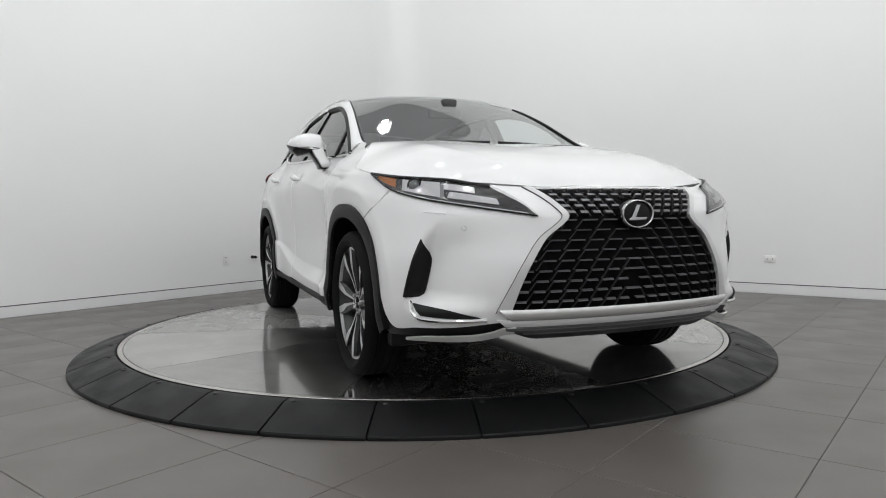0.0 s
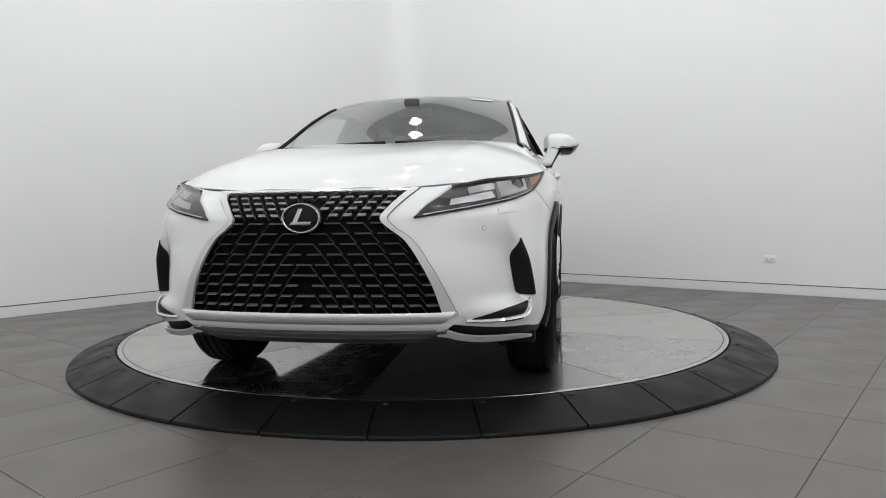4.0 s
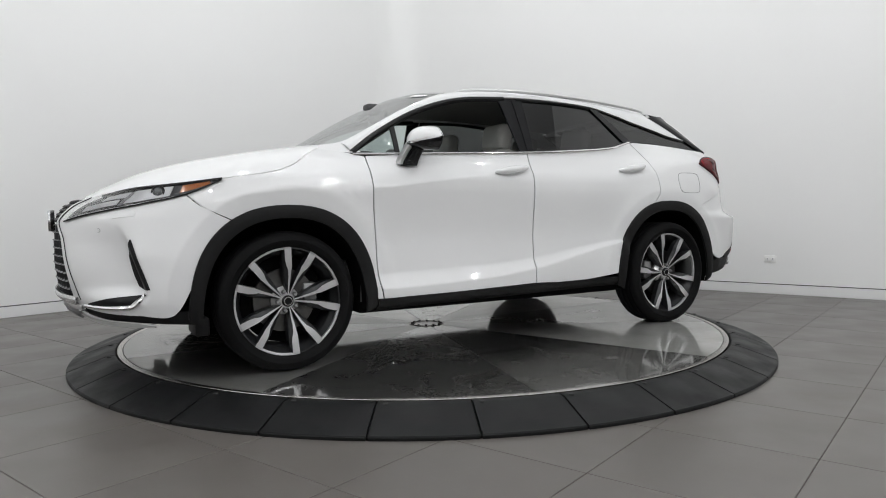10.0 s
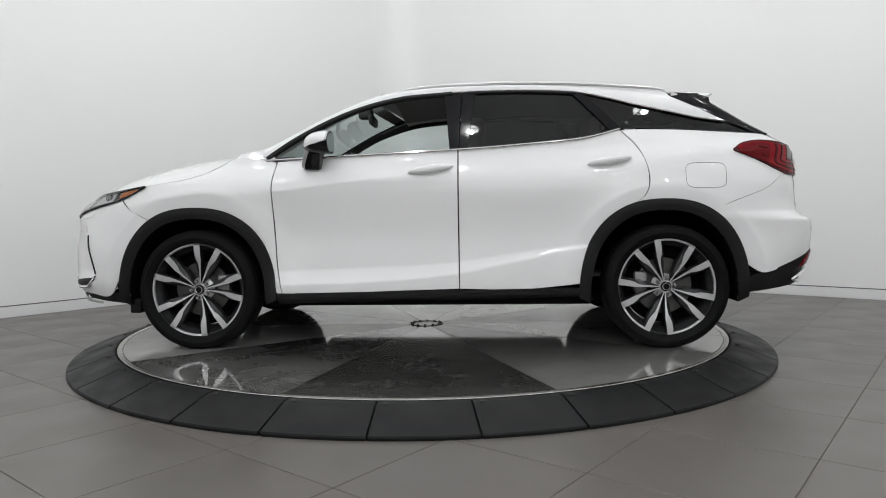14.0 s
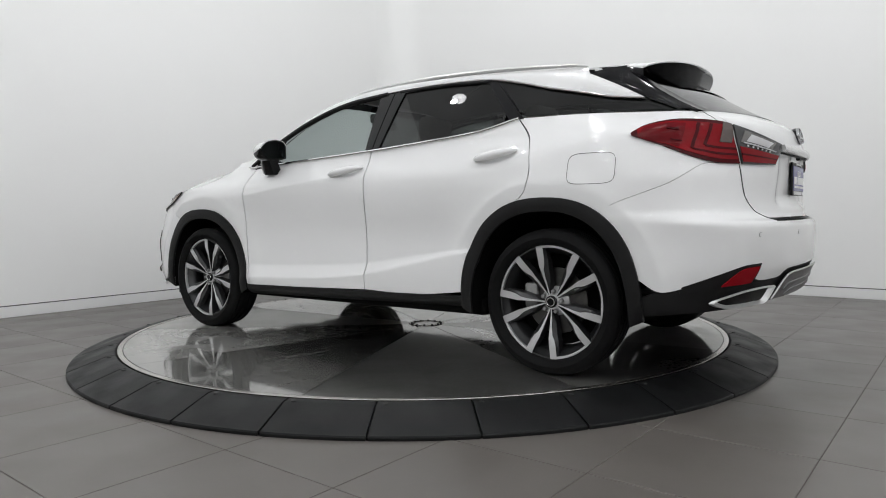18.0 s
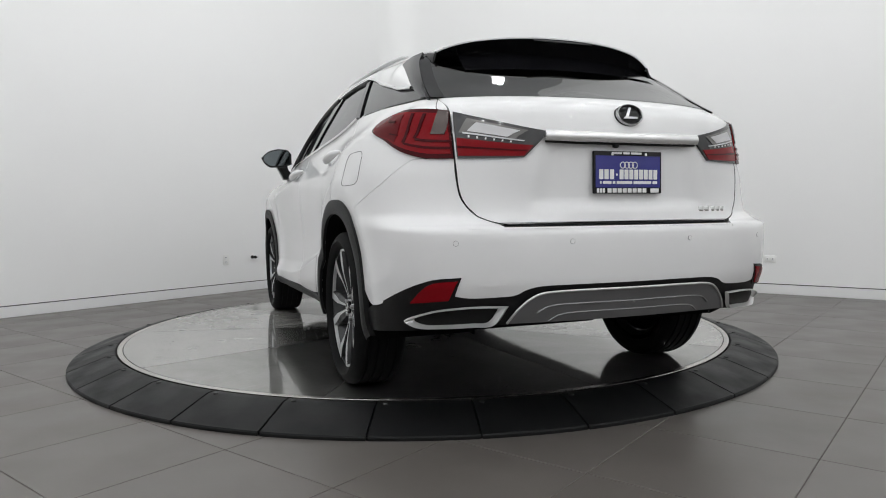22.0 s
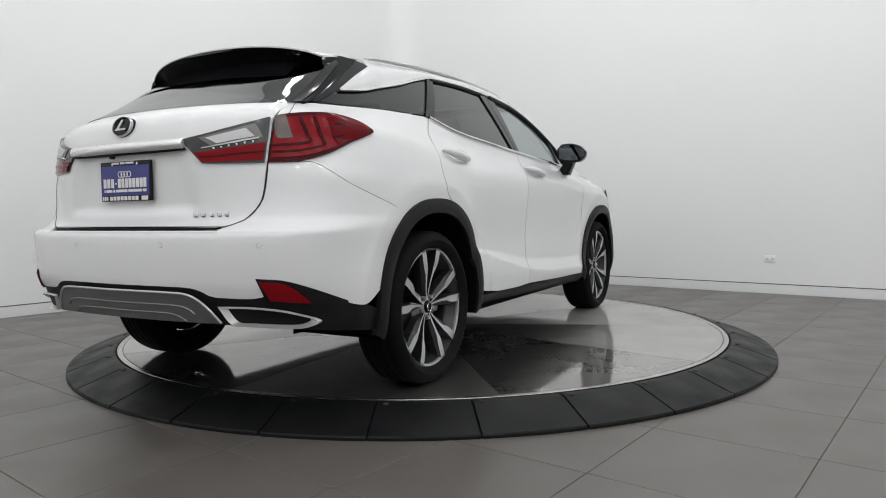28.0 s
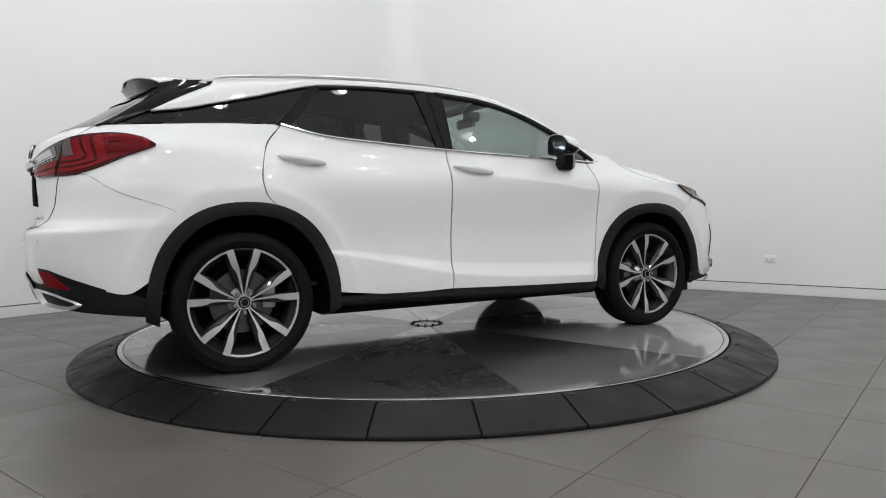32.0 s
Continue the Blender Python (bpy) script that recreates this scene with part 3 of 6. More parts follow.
def at(end, pts):
    """Places on an end from ('x', x, z) and ('y', y, z)."""
    out = []
    for k, v, z in pts:
        out.append((ang_x(end, v, z) if k == "x" else ang_y(end, v, z), z))
    return out


def patch(end, bottom, top, left, right, nu=24, nv=16, off=0.0, flange=0.012, straight=""):
    c = coons(spline(bottom, "b" in straight), spline(top, "t" in straight), spline(left, "l" in straight), spline(right, "r" in straight))
    sk = skin(end, off)

    def f(s, t):
        p = c(s, t)
        return sk(p[0], p[1])
    away = (0, 0, 0.7) if end == "S" else (PIVOT[end], 0, 0.7)
    return sheet_bm(f, nu, nv, away, flange)


def skin_tube(end, pts, r, off, n=24, straight=False, closed=False):
    c = spline(pts, straight)
    sk = skin(end, off)
    return tube_bm([sk(*c(i / n)) for i in range(n + 1)], r, 6, not closed)


def arch(cx, zt, hw, n, a0=0.0, a1=180.0, z0=0.33, p=2.35):
    """The outline of a wheel opening, from its front foot (0) over the top to its rear foot (180)."""
    out = []
    for i in range(n + 1):
        a = radians(lerp(a0, a1, i / n))
        c, s = math.cos(a), math.sin(a)
        out.append((cx + hw * math.copysign(abs(c) ** (2 / p), c), z0 + (zt - z0) * abs(s) ** (2 / p)))
    return out


HOOD_Z = table((1.02, 1.225), (1.2, 1.212), (1.45, 1.175), (1.72, 1.122), (1.9, 1.080), (2.05, 1.032), (2.16, 0.985), (2.24, 0.943), (2.30, 0.905))
HOOD_EDGE = table((1.02, 1.205), (1.10, 1.19), (1.18, 1.165), (1.26, 1.12), (1.33, 1.075), (1.44, 1.035), (1.70, 0.992), (1.90, 0.967), (2.1, 0.938), (2.28, 0.903))


def hood_half(x):
    z = HOOD_EDGE(x)
    w = half(x, min(z, 1.0)) - 0.004
    if z > 1.0:
        w -= 1.10 * (z - 1.0)
    return w


def hood_z(x, v):
    """Height of the hood at x, v = 0 in the middle and 1 at its edge."""
    zc, ze = HOOD_Z(x), HOOD_EDGE(x)
    k = 0.24 * v ** 2 + 0.76 * v ** 5
    ridge = 0.011 * math.exp(-abs(v - 0.62) / 0.08) * smooth01((x - 1.1) / 0.5) * smooth01((2.28 - x) / 0.35)
    dip = 0.012 * (1 - smooth01(v / 0.55)) * smooth01((2.25 - x) / 0.5)
    return lerp(zc, ze, k) + ridge - dip


ROOF_Z = table((-1.56, 1.580), (-1.3, 1.604), (-0.9, 1.626), (-0.4, 1.633), (0.0, 1.628), (0.30, 1.604), (0.45, 1.582))
ROOF_Y = table((-1.56, 0.575), (-1.0, 0.605), (-0.3, 0.625), (0.27, 0.615))
RAIL_Z = table((-1.56, 1.535), (-1.2, 1.562), (-0.8, 1.586), (-0.4, 1.596), (0.0, 1.588), (0.27, 1.556))
SCREEN_T = table((-0.62, 0.27), (0.0, 0.40), (0.62, 0.27))

DLO_TOP = [(0.985, 1.150), (0.82, 1.270), (0.58, 1.400), (0.37, 1.480), (0.16, 1.530), (-0.22, 1.558), (-0.58, 1.560), (-0.91, 1.543), (-1.13, 1.492), (-1.26, 1.454), (-1.50, 1.396), (-1.62, 1.366), (-1.79, 1.341)]
DLO_BOT = [(0.985, 1.142), (0.5, 1.158), (-0.19, 1.185), (-0.55, 1.208), (-0.93, 1.243), (-1.15, 1.297)]


def build_body(car):
    # ---- side panels
    farch = lambda a0, a1, n=14: arch(WB, 0.845, 0.470, n, a0, a1)
    rarch = lambda a0, a1, n=14: arch(-1.375, 0.862, 0.470, n, a0, a1)
    # fender: over the front wheel, from the bumper seam to the door
    fa = farch(58.7, 178, 16)
    fender = patch("S", fa + [(0.895, 0.338), (0.872, 0.336)], [(1.862, 0.911), (1.79, 0.945), (1.705, 0.985), (1.44, 1.028), (1.33, 1.068), (1.26, 1.113), (1.18, 1.158), (1.05, 1.150), (0.920, 1.125)],
                   [fa[0], (1.795, 0.847), (1.862, 0.911)], [(0.872, 0.336), (0.899, 0.48), (0.909, 0.66), (0.925, 0.97), (0.920, 1.125)], 44, 18)
    both("front_fender", fender, M_PAINT, car)
    d1 = patch("S", [(0.865, 0.335), (0.4, 0.345), (-0.185, 0.360)], [(0.912, 1.128), (0.5, 1.150), (-0.182, 1.177)],
               [(0.865, 0.335), (0.892, 0.48), (0.902, 0.66), (0.918, 0.97), (0.912, 1.128)], [(-0.185, 0.360), (-0.182, 0.75), (-0.182, 1.177)], 34, 110)
    doors = both("front_door", d1, M_PAINT, car)
    ra = rarch(4, 66, 12)
    d2 = patch("S", [ra[0], (-0.55, 0.352), (-0.192, 0.360)], [(-1.148, 1.290), (-0.93, 1.236), (-0.55, 1.200), (-0.190, 1.178)],
               ra + [(-1.265, 0.90), (-1.287, 1.02), (-1.245, 1.17), (-1.148, 1.290)], [(-0.192, 0.360), (-0.190, 0.75), (-0.190, 1.178)], 40, 110)
    doors2 = both("rear_door", d2, M_PAINT, car)
    # quarter panel, wrapping to the tail
    rq = rarch(67, 122, 10)
    bot = at("R", [("x", x, z) for x, z in rq] + [("x", -1.73, 0.838), ("x", -1.866, 0.888), ("x", -1.968, 0.928), ("x", -2.031, 0.968), ("x", -2.09, 1.008), ("y", 0.74, 1.010), ("y", 0.669, 1.008)])
    topq = at("R", [("x", -1.155, 1.292), ("x", -1.5, 1.285), ("x", -1.9, 1.262), ("x", -1.99, 1.256), ("y", 0.673, 1.251)])
    q = patch("R", bot, topq, at("R", [("x", rq[0][0], rq[0][1]), ("x", -1.272, 0.90), ("x", -1.294, 1.02), ("x", -1.252, 1.17), ("x", -1.155, 1.292)]),
              at("R", [("y", 0.669, 1.008), ("y", 0.669, 1.1), ("y", 0.671, 1.2), ("y", 0.673, 1.251)]), 44, 20)
    both("quarter_panel", q, M_PAINT, car)
    # rear bumper
    rb = rarch(122, 165, 9)[::-1]
    bl = [("x", x, z) for x, z in rb]
    upper = at("R", [("y", 0.669, 1.005), ("y", 0.74, 1.0072), ("x", -2.09, 1.0054), ("x", -2.031, 0.9655), ("x", -1.968, 0.9256), ("x", -1.866, 0.8856), ("x", -1.73, 0.8356), bl[-1]])
    gate_y = table((0.76, 0.52), (0.772, 0.565), (0.79, 0.600), (0.828, 0.632), (0.866, 0.650), (0.922, 0.659), (1.0, 0.663), (1.2, 0.666), (1.26, 0.670))
    lower = at("R", [("y", 0.525, 0.492), ("y", 0.655, 0.49), ("x", -2.27, 0.505), ("x", -2.19, 0.515), ("x", -1.95, 0.44), bl[0]])
    edge = [(0.525, 0.492), (0.525, 0.60), (0.525, 0.70), (0.525, 0.735), (0.526, 0.75), (0.545, 0.761), (0.572, 0.772), (0.607, 0.79), (0.639, 0.828), (0.657, 0.866), (0.666, 0.922), (0.669, 1.005)]
    corner = patch("R", lower, upper, at("R", [("y", y, z) for y, z in edge]), at("R", bl), 44, 40)
    mid = patch("R", at("R", [("y", 0.0, 0.530), ("y", 0.3, 0.530), ("y", 0.40, 0.527), ("y", 0.449, 0.515), ("y", 0.485, 0.496), ("y", 0.525, 0.492)]), at("R", [("y", 0.0, 0.748), ("y", 0.3, 0.748), ("y", 0.525, 0.748)]),
                at("R", [("y", 0.0, 0.530), ("y", 0.0, 0.748)]), at("R", [("y", 0.525, 0.492), ("y", 0.525, 0.748)]), 22, 14, 0.0, 0.0)
    part("rear_bumper", join_bm([corner, mirrored(corner), mid, mirrored(mid)]), M_PAINT, car)
    sk0 = skin("R", 0.0)
    gp = spline(at("R", [("y", gate_y(z) + 0.003, z) for z in (1.25, 1.1, 1.0, 0.922, 0.866, 0.828, 0.79, 0.772, 0.762)] + [("y", y, 0.757) for y in (0.50, 0.40, 0.2, 0.0)]), True)
    both("gate_gap", tube_bm([sk0(*gp(i / 70)) for i in range(71)], 0.0018, 6), M_BLACK, car)
    # bumper shelf below the gate
    shelf = sheet_bm(lambda s, t: Vector((-lerp(-polar("R", ang_y("R", 0.66 * abs(lerp(-1, 1, s)), 0.742), 0.742).x, 2.26, t) , lerp(-0.66, 0.66, s), 0.742 + 0.010 * t)), 30, 3, (-2.3, 0, 0.2))
    part("bumper_shelf", shelf, M_PAINT, car)
    # tailgate
    gl, gu = 0.765, 1.254

    def gate_f(s, t):
        z = lerp(gl, gu, t)
        v = lerp(-1, 1, s)
        y = v * gate_y(z)
        p = polar("R", ang_y("R", min(abs(y), 0.72), z), z)
        x = p.x
        # a shallow recess round the plate
        k = smooth01((0.40 - abs(y)) / 0.09 + 0.25 * (0.93 - z) / 0.1) * smooth01((1.085 - z) / 0.03) * smooth01((z - 0.80) / 0.05)
        return Vector((x + 0.022 * k, math.copysign(abs(p.y), v), z))
    part("tailgate", sheet_bm(gate_f, 48, 36, (-1.5, 0, 0.9), 0.014), M_PAINT, car)
    seal = sheet_bm(lambda s, t: Vector((-(R_X(0.8) - 0.085) + 0.10 * abs(lerp(-1, 1, s)) ** 4, lerp(-0.66, 0.66, s), lerp(0.745, 0.99, t))), 14, 10, (0, 0, 0.9))
    part("gate_seal", seal, M_BLACK, car)
    # front bumper from the grille to the wheel opening
    fb = farch(14, 58, 8)
    grille_y = table((0.36, 0.545), (0.414, 0.532), (0.50, 0.507), (0.544, 0.490), (0.60, 0.463), (0.674, 0.418), (0.72, 0.380), (0.765, 0.318), (0.785, 0.304), (0.81, 0.318), (0.86, 0.360), (0.905, 0.398))
    lowf = at("F", [("y", grille_y(0.37) + 0.0, 0.37), ("y", 0.72, 0.345), ("x", 2.10, 0.335), ("x", 1.95, 0.33), ("x", fb[0][0], fb[0][1])])
    topf = at("F", [("y", 0.44, 0.905), ("y", 0.54, 0.912), ("x", 2.1, 0.936), ("x", 1.9, 0.958), ("x", 1.868, 0.914), ("x", 1.80, 0.849), ("x", fb[-1][0], fb[-1][1])])
    leftf = at("F", [("y", grille_y(z), z) for z in (0.37, 0.42, 0.50, 0.60, 0.70, 0.76, 0.785, 0.81, 0.86, 0.905)])
    fbp = patch("F", lowf, topf, leftf, at("F", [("x", x, z) for x, z in fb]), 72, 40)
    both("front_bumper", fbp, M_PAINT, car)
    both("bumper_seam", skin_tube("S", [(1.642, 0.743), (1.720, 0.790), (1.798, 0.848), (1.865, 0.9125)][1:], 0.0055, -0.0058, 16), M_PAINT, car)
    # ---- hood
    def hood_f(s, t):
        v = lerp(-1, 1, s)
        x0, x1 = 1.06 + 0.10 * (1 - abs(v) ** 2), 2.30 - 0.025 * abs(v) ** 2
        x = lerp(x0, x1, t)
        y = v * hood_half(x) * (1.0 if x < 2.1 else lerp(1.0, 0.80, smooth01((x - 2.1) / 0.2)))
        return Vector((x, y, hood_z(x, abs(v))))
    part("hood", sheet_bm(hood_f, 48, 44, (1.6, 0, 0.3), 0.026), M_PAINT, car)
    # ---- roof and its side members
    def roof_f(s, t):
        v = lerp(-1, 1, s)
        xf = 0.27 + 0.115 * (1 - v * v)
        xr = -1.50 - 0.06 * (1 - v * v)
        x = lerp(xr, xf, t)
        y = v * ROOF_Y(x)
        return Vector((x, y, lerp(ROOF_Z(x), RAIL_Z(min(x, 0.27)), abs(v) ** 2.6)))
    part("roof", sheet_bm(roof_f, 24, 34, (0, 0, 1.2), 0.01), M_PAINT, car)
    up = spline([(1.03, 0.745, 1.203), (0.90, 0.724, 1.272), (0.62, 0.676, 1.421), (0.40, 0.638, 1.518), (0.27, 0.616, 1.558), (0.0, 0.622, 1.588), (-0.4, 0.625, 1.596), (-0.8, 0.613, 1.586), (-1.2, 0.597, 1.562), (-1.455, 0.590, 1.540), (-1.482, cabin(-1.482, 1.507), 1.507), (-1.645, cabin(-1.645, 1.427), 1.427), (-1.788, cabin(-1.788, 1.347), 1.347)])
    dn = spline([(x, half(x, z) + 0.002, z) for x, z in DLO_TOP])

    def cant(s, t):
        a, b = up(s), dn(s)
        p = a.lerp(b, t)
        bulge = 0.018 * math.sin(math.pi * t) * min(1.0, (a - b).length / 0.12)
        return p + Vector((0, 0.8, 0.6)) * bulge
    both("roof_side", sheet_bm(cant, 60, 8, (0, 0, 1.2), 0.008), M_PAINT, car, "white roof side and pillar")
    # cowl between hood and screen
    cowl = sheet_bm(lambda s, t: Vector((lerp(1.0, 1.20, t) + 0.06 * (1 - lerp(-1, 1, s) ** 2) - 0.02, lerp(-0.66, 0.66, s), lerp(1.185, 1.172, t))), 20, 4, (1, 0, 0.6))
    part("cowl_panel", cowl, M_BLACK, car, "black plastic cowl")
    # fender shoulder that runs up to the pillar's foot
    sh = sheet_bm(lambda s, t: spline([(1.16, half(1.2, 1.0) - 0.175, 1.186), (1.06, 0.745, 1.202), (0.98, 0.738, 1.228)])(s).lerp(spline([(1.18, half(1.18, 1.158) + 0.0, 1.158), (1.05, half(1.05, 1.15), 1.150), (0.925, half(0.925, 1.14), 1.140)])(s), t), 10, 6, (1, 0, 0.6))
    both("fender_shoulder", sh, M_PAINT, car)
    # the flange that closes the gap between hood and fender
    ft = table((1.05, 1.150), (1.18, 1.158), (1.26, 1.113), (1.33, 1.068), (1.44, 1.028), (1.705, 0.985), (1.79, 0.945), (1.862, 0.911))

    def rail(s, t):
        x = lerp(1.08, 1.85, s)
        a = Vector((x, hood_half(x) - 0.006, hood_z(x, 1.0) - 0.005))
        return a.lerp(Vector((x, half(x, ft(x)) - 0.002, ft(x) - 0.004)), t)
    both("fender_flange", sheet_bm(rail, 40, 2, (1.4, 0, 0.5)), M_PAINT, car)
    return doors, doors2, grille_y


def build_arches(car):
    for cx, zt in ((WB, 0.845), (-1.375, 0.862)):
        o0 = arch(cx, zt + 0.012, 0.488, 40, 0, 180, 0.30)
        i0 = arch(cx, zt - 0.055, 0.425, 40, 0, 180, 0.27)
        so, si = spline(o0, True), spline(i0, True)

        def f(s, t, so=so, si=si):
            a, b = so(s), si(s)
            if t <= 0.2:
                return Vector((a[0], half(a[0], a[1]) - 0.012 + 0.024 * t / 0.2, a[1]))
            if t <= 0.8:
                u = (t - 0.2) / 0.6
                p = a.lerp(b, u)
                return Vector((p[0], half(a[0], a[1]) + 0.012 + 0.004 * math.sin(math.pi * u), p[1]))
            u = (t - 0.8) / 0.2
            return Vector((b[0], half(a[0], a[1]) + 0.012 - 0.014 * u, b[1]))
        both("arch_cladding", sheet_bm(f, 56, 10, (cx, 0.3, 0.4)), M_CLAD, car, "matt black wheel arch cladding")

        def liner(s, t, si=si, so=so):
            b, a = si(s), so(s)
            return Vector((b[0], lerp(half(a[0], a[1]) - 0.002, 0.42, t), b[1] + 0.001))
        bm = sheet_bm(liner, 32, 3, (cx, 3, 0.4))
        both("wheel_well", bm, M_UNDER, car)
        wall = [(x, z) for x, z in arch(cx, zt - 0.045, 0.435, 24, 0, 180, 0.26)]
        w2 = bmesh.new()
        w2.faces.new([w2.verts.new((x, 0.42, z)) for x, z in wall])
        both("well_wall", w2, M_UNDER, car)


def build_sills(car):
    def sill(s, t):
        x = lerp(0.90, -0.90, s)
        z1, z0 = lerp(0.335, 0.355, s), lerp(0.272, 0.300, s)
        z = lerp(z1 + 0.004, z0, t)
        return Vector((x, half(x, z1 + 0.02) + 0.004 - 0.05 * t ** 3, z))
    both("sill_cladding", sheet_bm(sill, 24, 6, (0, 0, 0.4), 0.05), M_CLAD, car, "matt black sill cladding")
    for name, x0, x1, y, z0, z1 in (("floor_pan", -0.98, 0.98, 0.84, 0.25, 0.34), ("front_tray", 0.9, 2.15, 0.46, 0.295, 0.42), ("rear_tray", -2.1, -0.9, 0.46, 0.36, 0.50)):
        part(name, box_bm(x1 - x0, 2 * y, z1 - z0, Matrix.Translation(((x0 + x1) / 2, 0, (z0 + z1) / 2)), 0.02), M_UNDER, car)
    # inner walls that close the cabin below the glass
    def inner(s, t):
        x = lerp(0.98, -2.05, s)
        z = lerp(0.32 if x > -0.70 else 0.93, BELT(x) - 0.03, t)
        return Vector((x, half(x, z) - 0.05, z))
    both("inner_wall", sheet_bm(inner, 30, 8, (0, 3, 0.7)), M_INTERIOR, car)
    part("bulkhead", box_bm(0.03, 1.5, 0.75, Matrix.Translation((1.0, 0, 0.72))), M_INTERIOR, car)
    part("nose_block", box_bm(0.9, 0.9, 0.55, Matrix.Translation((1.75, 0, 0.62))), M_UNDER, car)


def glass_patch(pts_top, pts_bot, nu, nv, off):
    a, b = spline(pts_top), spline(pts_bot)

    def f(s, t):
        p = a(s).lerp(b(s), t)
        return Vector((p[0], cabin(p[0], p[1]) + off, p[1]))
    return sheet_bm(f, nu, nv, (0, 0, 1.0))


def cab_strip(path, w, off, n=40, th=0.008):
    """A moulding along a side-view path on the glasshouse."""
    c = spline(path)
    pts = []
    for i in range(n + 1):
        p = c(i / n)
        pts.append((p[0], half(p[0], p[1]) + off, p[1]))
    return tube_bm(pts, w, 8, True)


def build_glass(car):
    # windscreen
    def edge(t):
        return spline([(1.045, 0.735, 1.185), (0.90, 0.716, 1.254), (0.62, 0.668, 1.404), (0.40, 0.630, 1.504), (0.275, 0.610, 1.550)])(t)

    def ws(s, t):
        v = lerp(-1, 1, s)
        e = edge(t)
        return Vector((e.x + lerp(0.12, 0.115, t) * (1 - v * v), v * e.y, e.z + lerp(-0.005, 0.045, t) * (1 - v * v)))
    g = part("windscreen", sheet_bm(ws, 24, 16, (0, 0, 0.9)), M_SCREEN, car, "clear slightly green windscreen")
    g.visible_shadow = False

    def band(s, t):
        p = ws(s, lerp(0.90, 1.0, t))
        return p + Vector((-0.004, 0, -0.004))
    part("screen_band", sheet_bm(band, 24, 2, (0, 0, 0.9)), M_GLOSSBLACK, car, "black shade band")
    for sgn in (0, 1):
        part("screen_seal", tube_bm([ws(sgn, i / 20) + Vector((0.004, 0, 0.004)) for i in range(21)], 0.006, 6), M_BLACK, car)
    part("wiper", tube_bm([ws(0.15 + 0.34 * i / 8, 0.03 + 0.02 * i / 8) + Vector((0.02, 0, 0.012)) for i in range(9)], 0.008, 6), M_BLACK, car)
    part("wiper", tube_bm([ws(0.53 + 0.33 * i / 8, 0.05 - 0.02 * i / 8) + Vector((0.02, 0, 0.012)) for i in range(9)], 0.008, 6), M_BLACK, car)
    part("sticker", sheet_bm(lambda s, t: ws(lerp(0.80, 0.92, s), lerp(0.93, 0.975, t)) + Vector((0.003, 0, 0.003)), 3, 2, (0, 0, 0.9)), M_WHITE, car, "white sticker")
    # side glass: the driver's window is wound down, the passenger's is up
    def inside(pts, dx, dz):
        return [(x + dx, z + dz) for x, z in pts]
    ft, fbm = [(0.70, 1.325), (0.58, 1.392), (0.37, 1.468), (0.16, 1.516), (-0.10, 1.538)], [(0.70, 1.150), (0.58, 1.154), (0.37, 1.162), (0.16, 1.170), (-0.13, 1.180)]
    fg = glass_patch(ft, fbm, 16, 8, -0.012)
    mg = mirrored(fg)
    fg.free()
    o = part("front_window", mg, M_GLASS, car, "clear window, closed")
    o.visible_shadow = False
    qg = glass_patch([(0.955, 1.165), (0.85, 1.240), (0.72, 1.312)], [(0.955, 1.146), (0.85, 1.150), (0.72, 1.154)], 6, 5, -0.010)
    for o in both("corner_window", qg, M_GLASS, car):
        o.visible_shadow = False
    rg = glass_patch([(-0.29, 1.540), (-0.58, 1.543), (-0.88, 1.527), (-0.95, 1.47), (-1.06, 1.36)], [(-0.235, 1.190), (-0.55, 1.210), (-0.80, 1.228), (-0.93, 1.248), (-1.06, 1.276)], 18, 8, -0.010)
    for o in both("rear_window", rg, M_GLASS_T, car, "dark tinted window"):
        o.visible_shadow = False
    qg = glass_patch([(-0.945, 1.530), (-1.13, 1.487), (-1.26, 1.450), (-1.50, 1.392), (-1.70, 1.350), (-1.82, 1.328), (-1.945, 1.275)], [(-1.175, 1.302), (-1.35, 1.297), (-1.60, 1.288), (-1.75, 1.280), (-1.85, 1.274), (-1.945, 1.268)], 18, 6, -0.008)
    for o in both("quarter_window", qg, M_GLASS_T, car, "dark tinted quarter window"):
        o.visible_shadow = False
    # pillars and trims of the side glass
    def pill(x0t, x1t, zt, x0b, x1b, zb, off):
        def f(s, t):
            x, z = lerp(lerp(x0b, x0t, t), lerp(x1b, x1t, t), s), lerp(zb, zt, t)
            return Vector((x, cabin(x, z) + off, z))
        return sheet_bm(f, 4, 10, (0, 0, 1.0), 0.012)
    both("door_pillar", pill(-0.10, -0.205, 1.552, -0.135, -0.186, 1.186, 0.0), M_GLOSSBLACK, car, "gloss black pillar trim")
    both("door_pillar", pill(-0.212, -0.295, 1.554, -0.193, -0.240, 1.188, 0.0), M_GLOSSBLACK, car, "gloss black pillar trim")
    both("window_divider", pill(0.725, 0.695, 1.33, 0.725, 0.700, 1.150, 0.0), M_BLACK, car)
    both("quarter_pillar", pill(-0.885, -0.945, 1.535, -1.095, -1.18, 1.288, 0.002), M_GLOSSBLACK, car, "gloss black pillar trim")
    # black border above the front window
    fr = [(0.985, 1.148), (0.82, 1.262), (0.58, 1.392), (0.37, 1.471), (0.16, 1.520), (-0.15, 1.546)]
    both("window_frame", cab_strip(fr, 0.017, -0.006), M_BLACK, car)
    fr2 = [(-0.25, 1.549), (-0.58, 1.551), (-0.91, 1.534)]
    both("window_frame", cab_strip(fr2, 0.011, -0.004), M_BLACK, car)
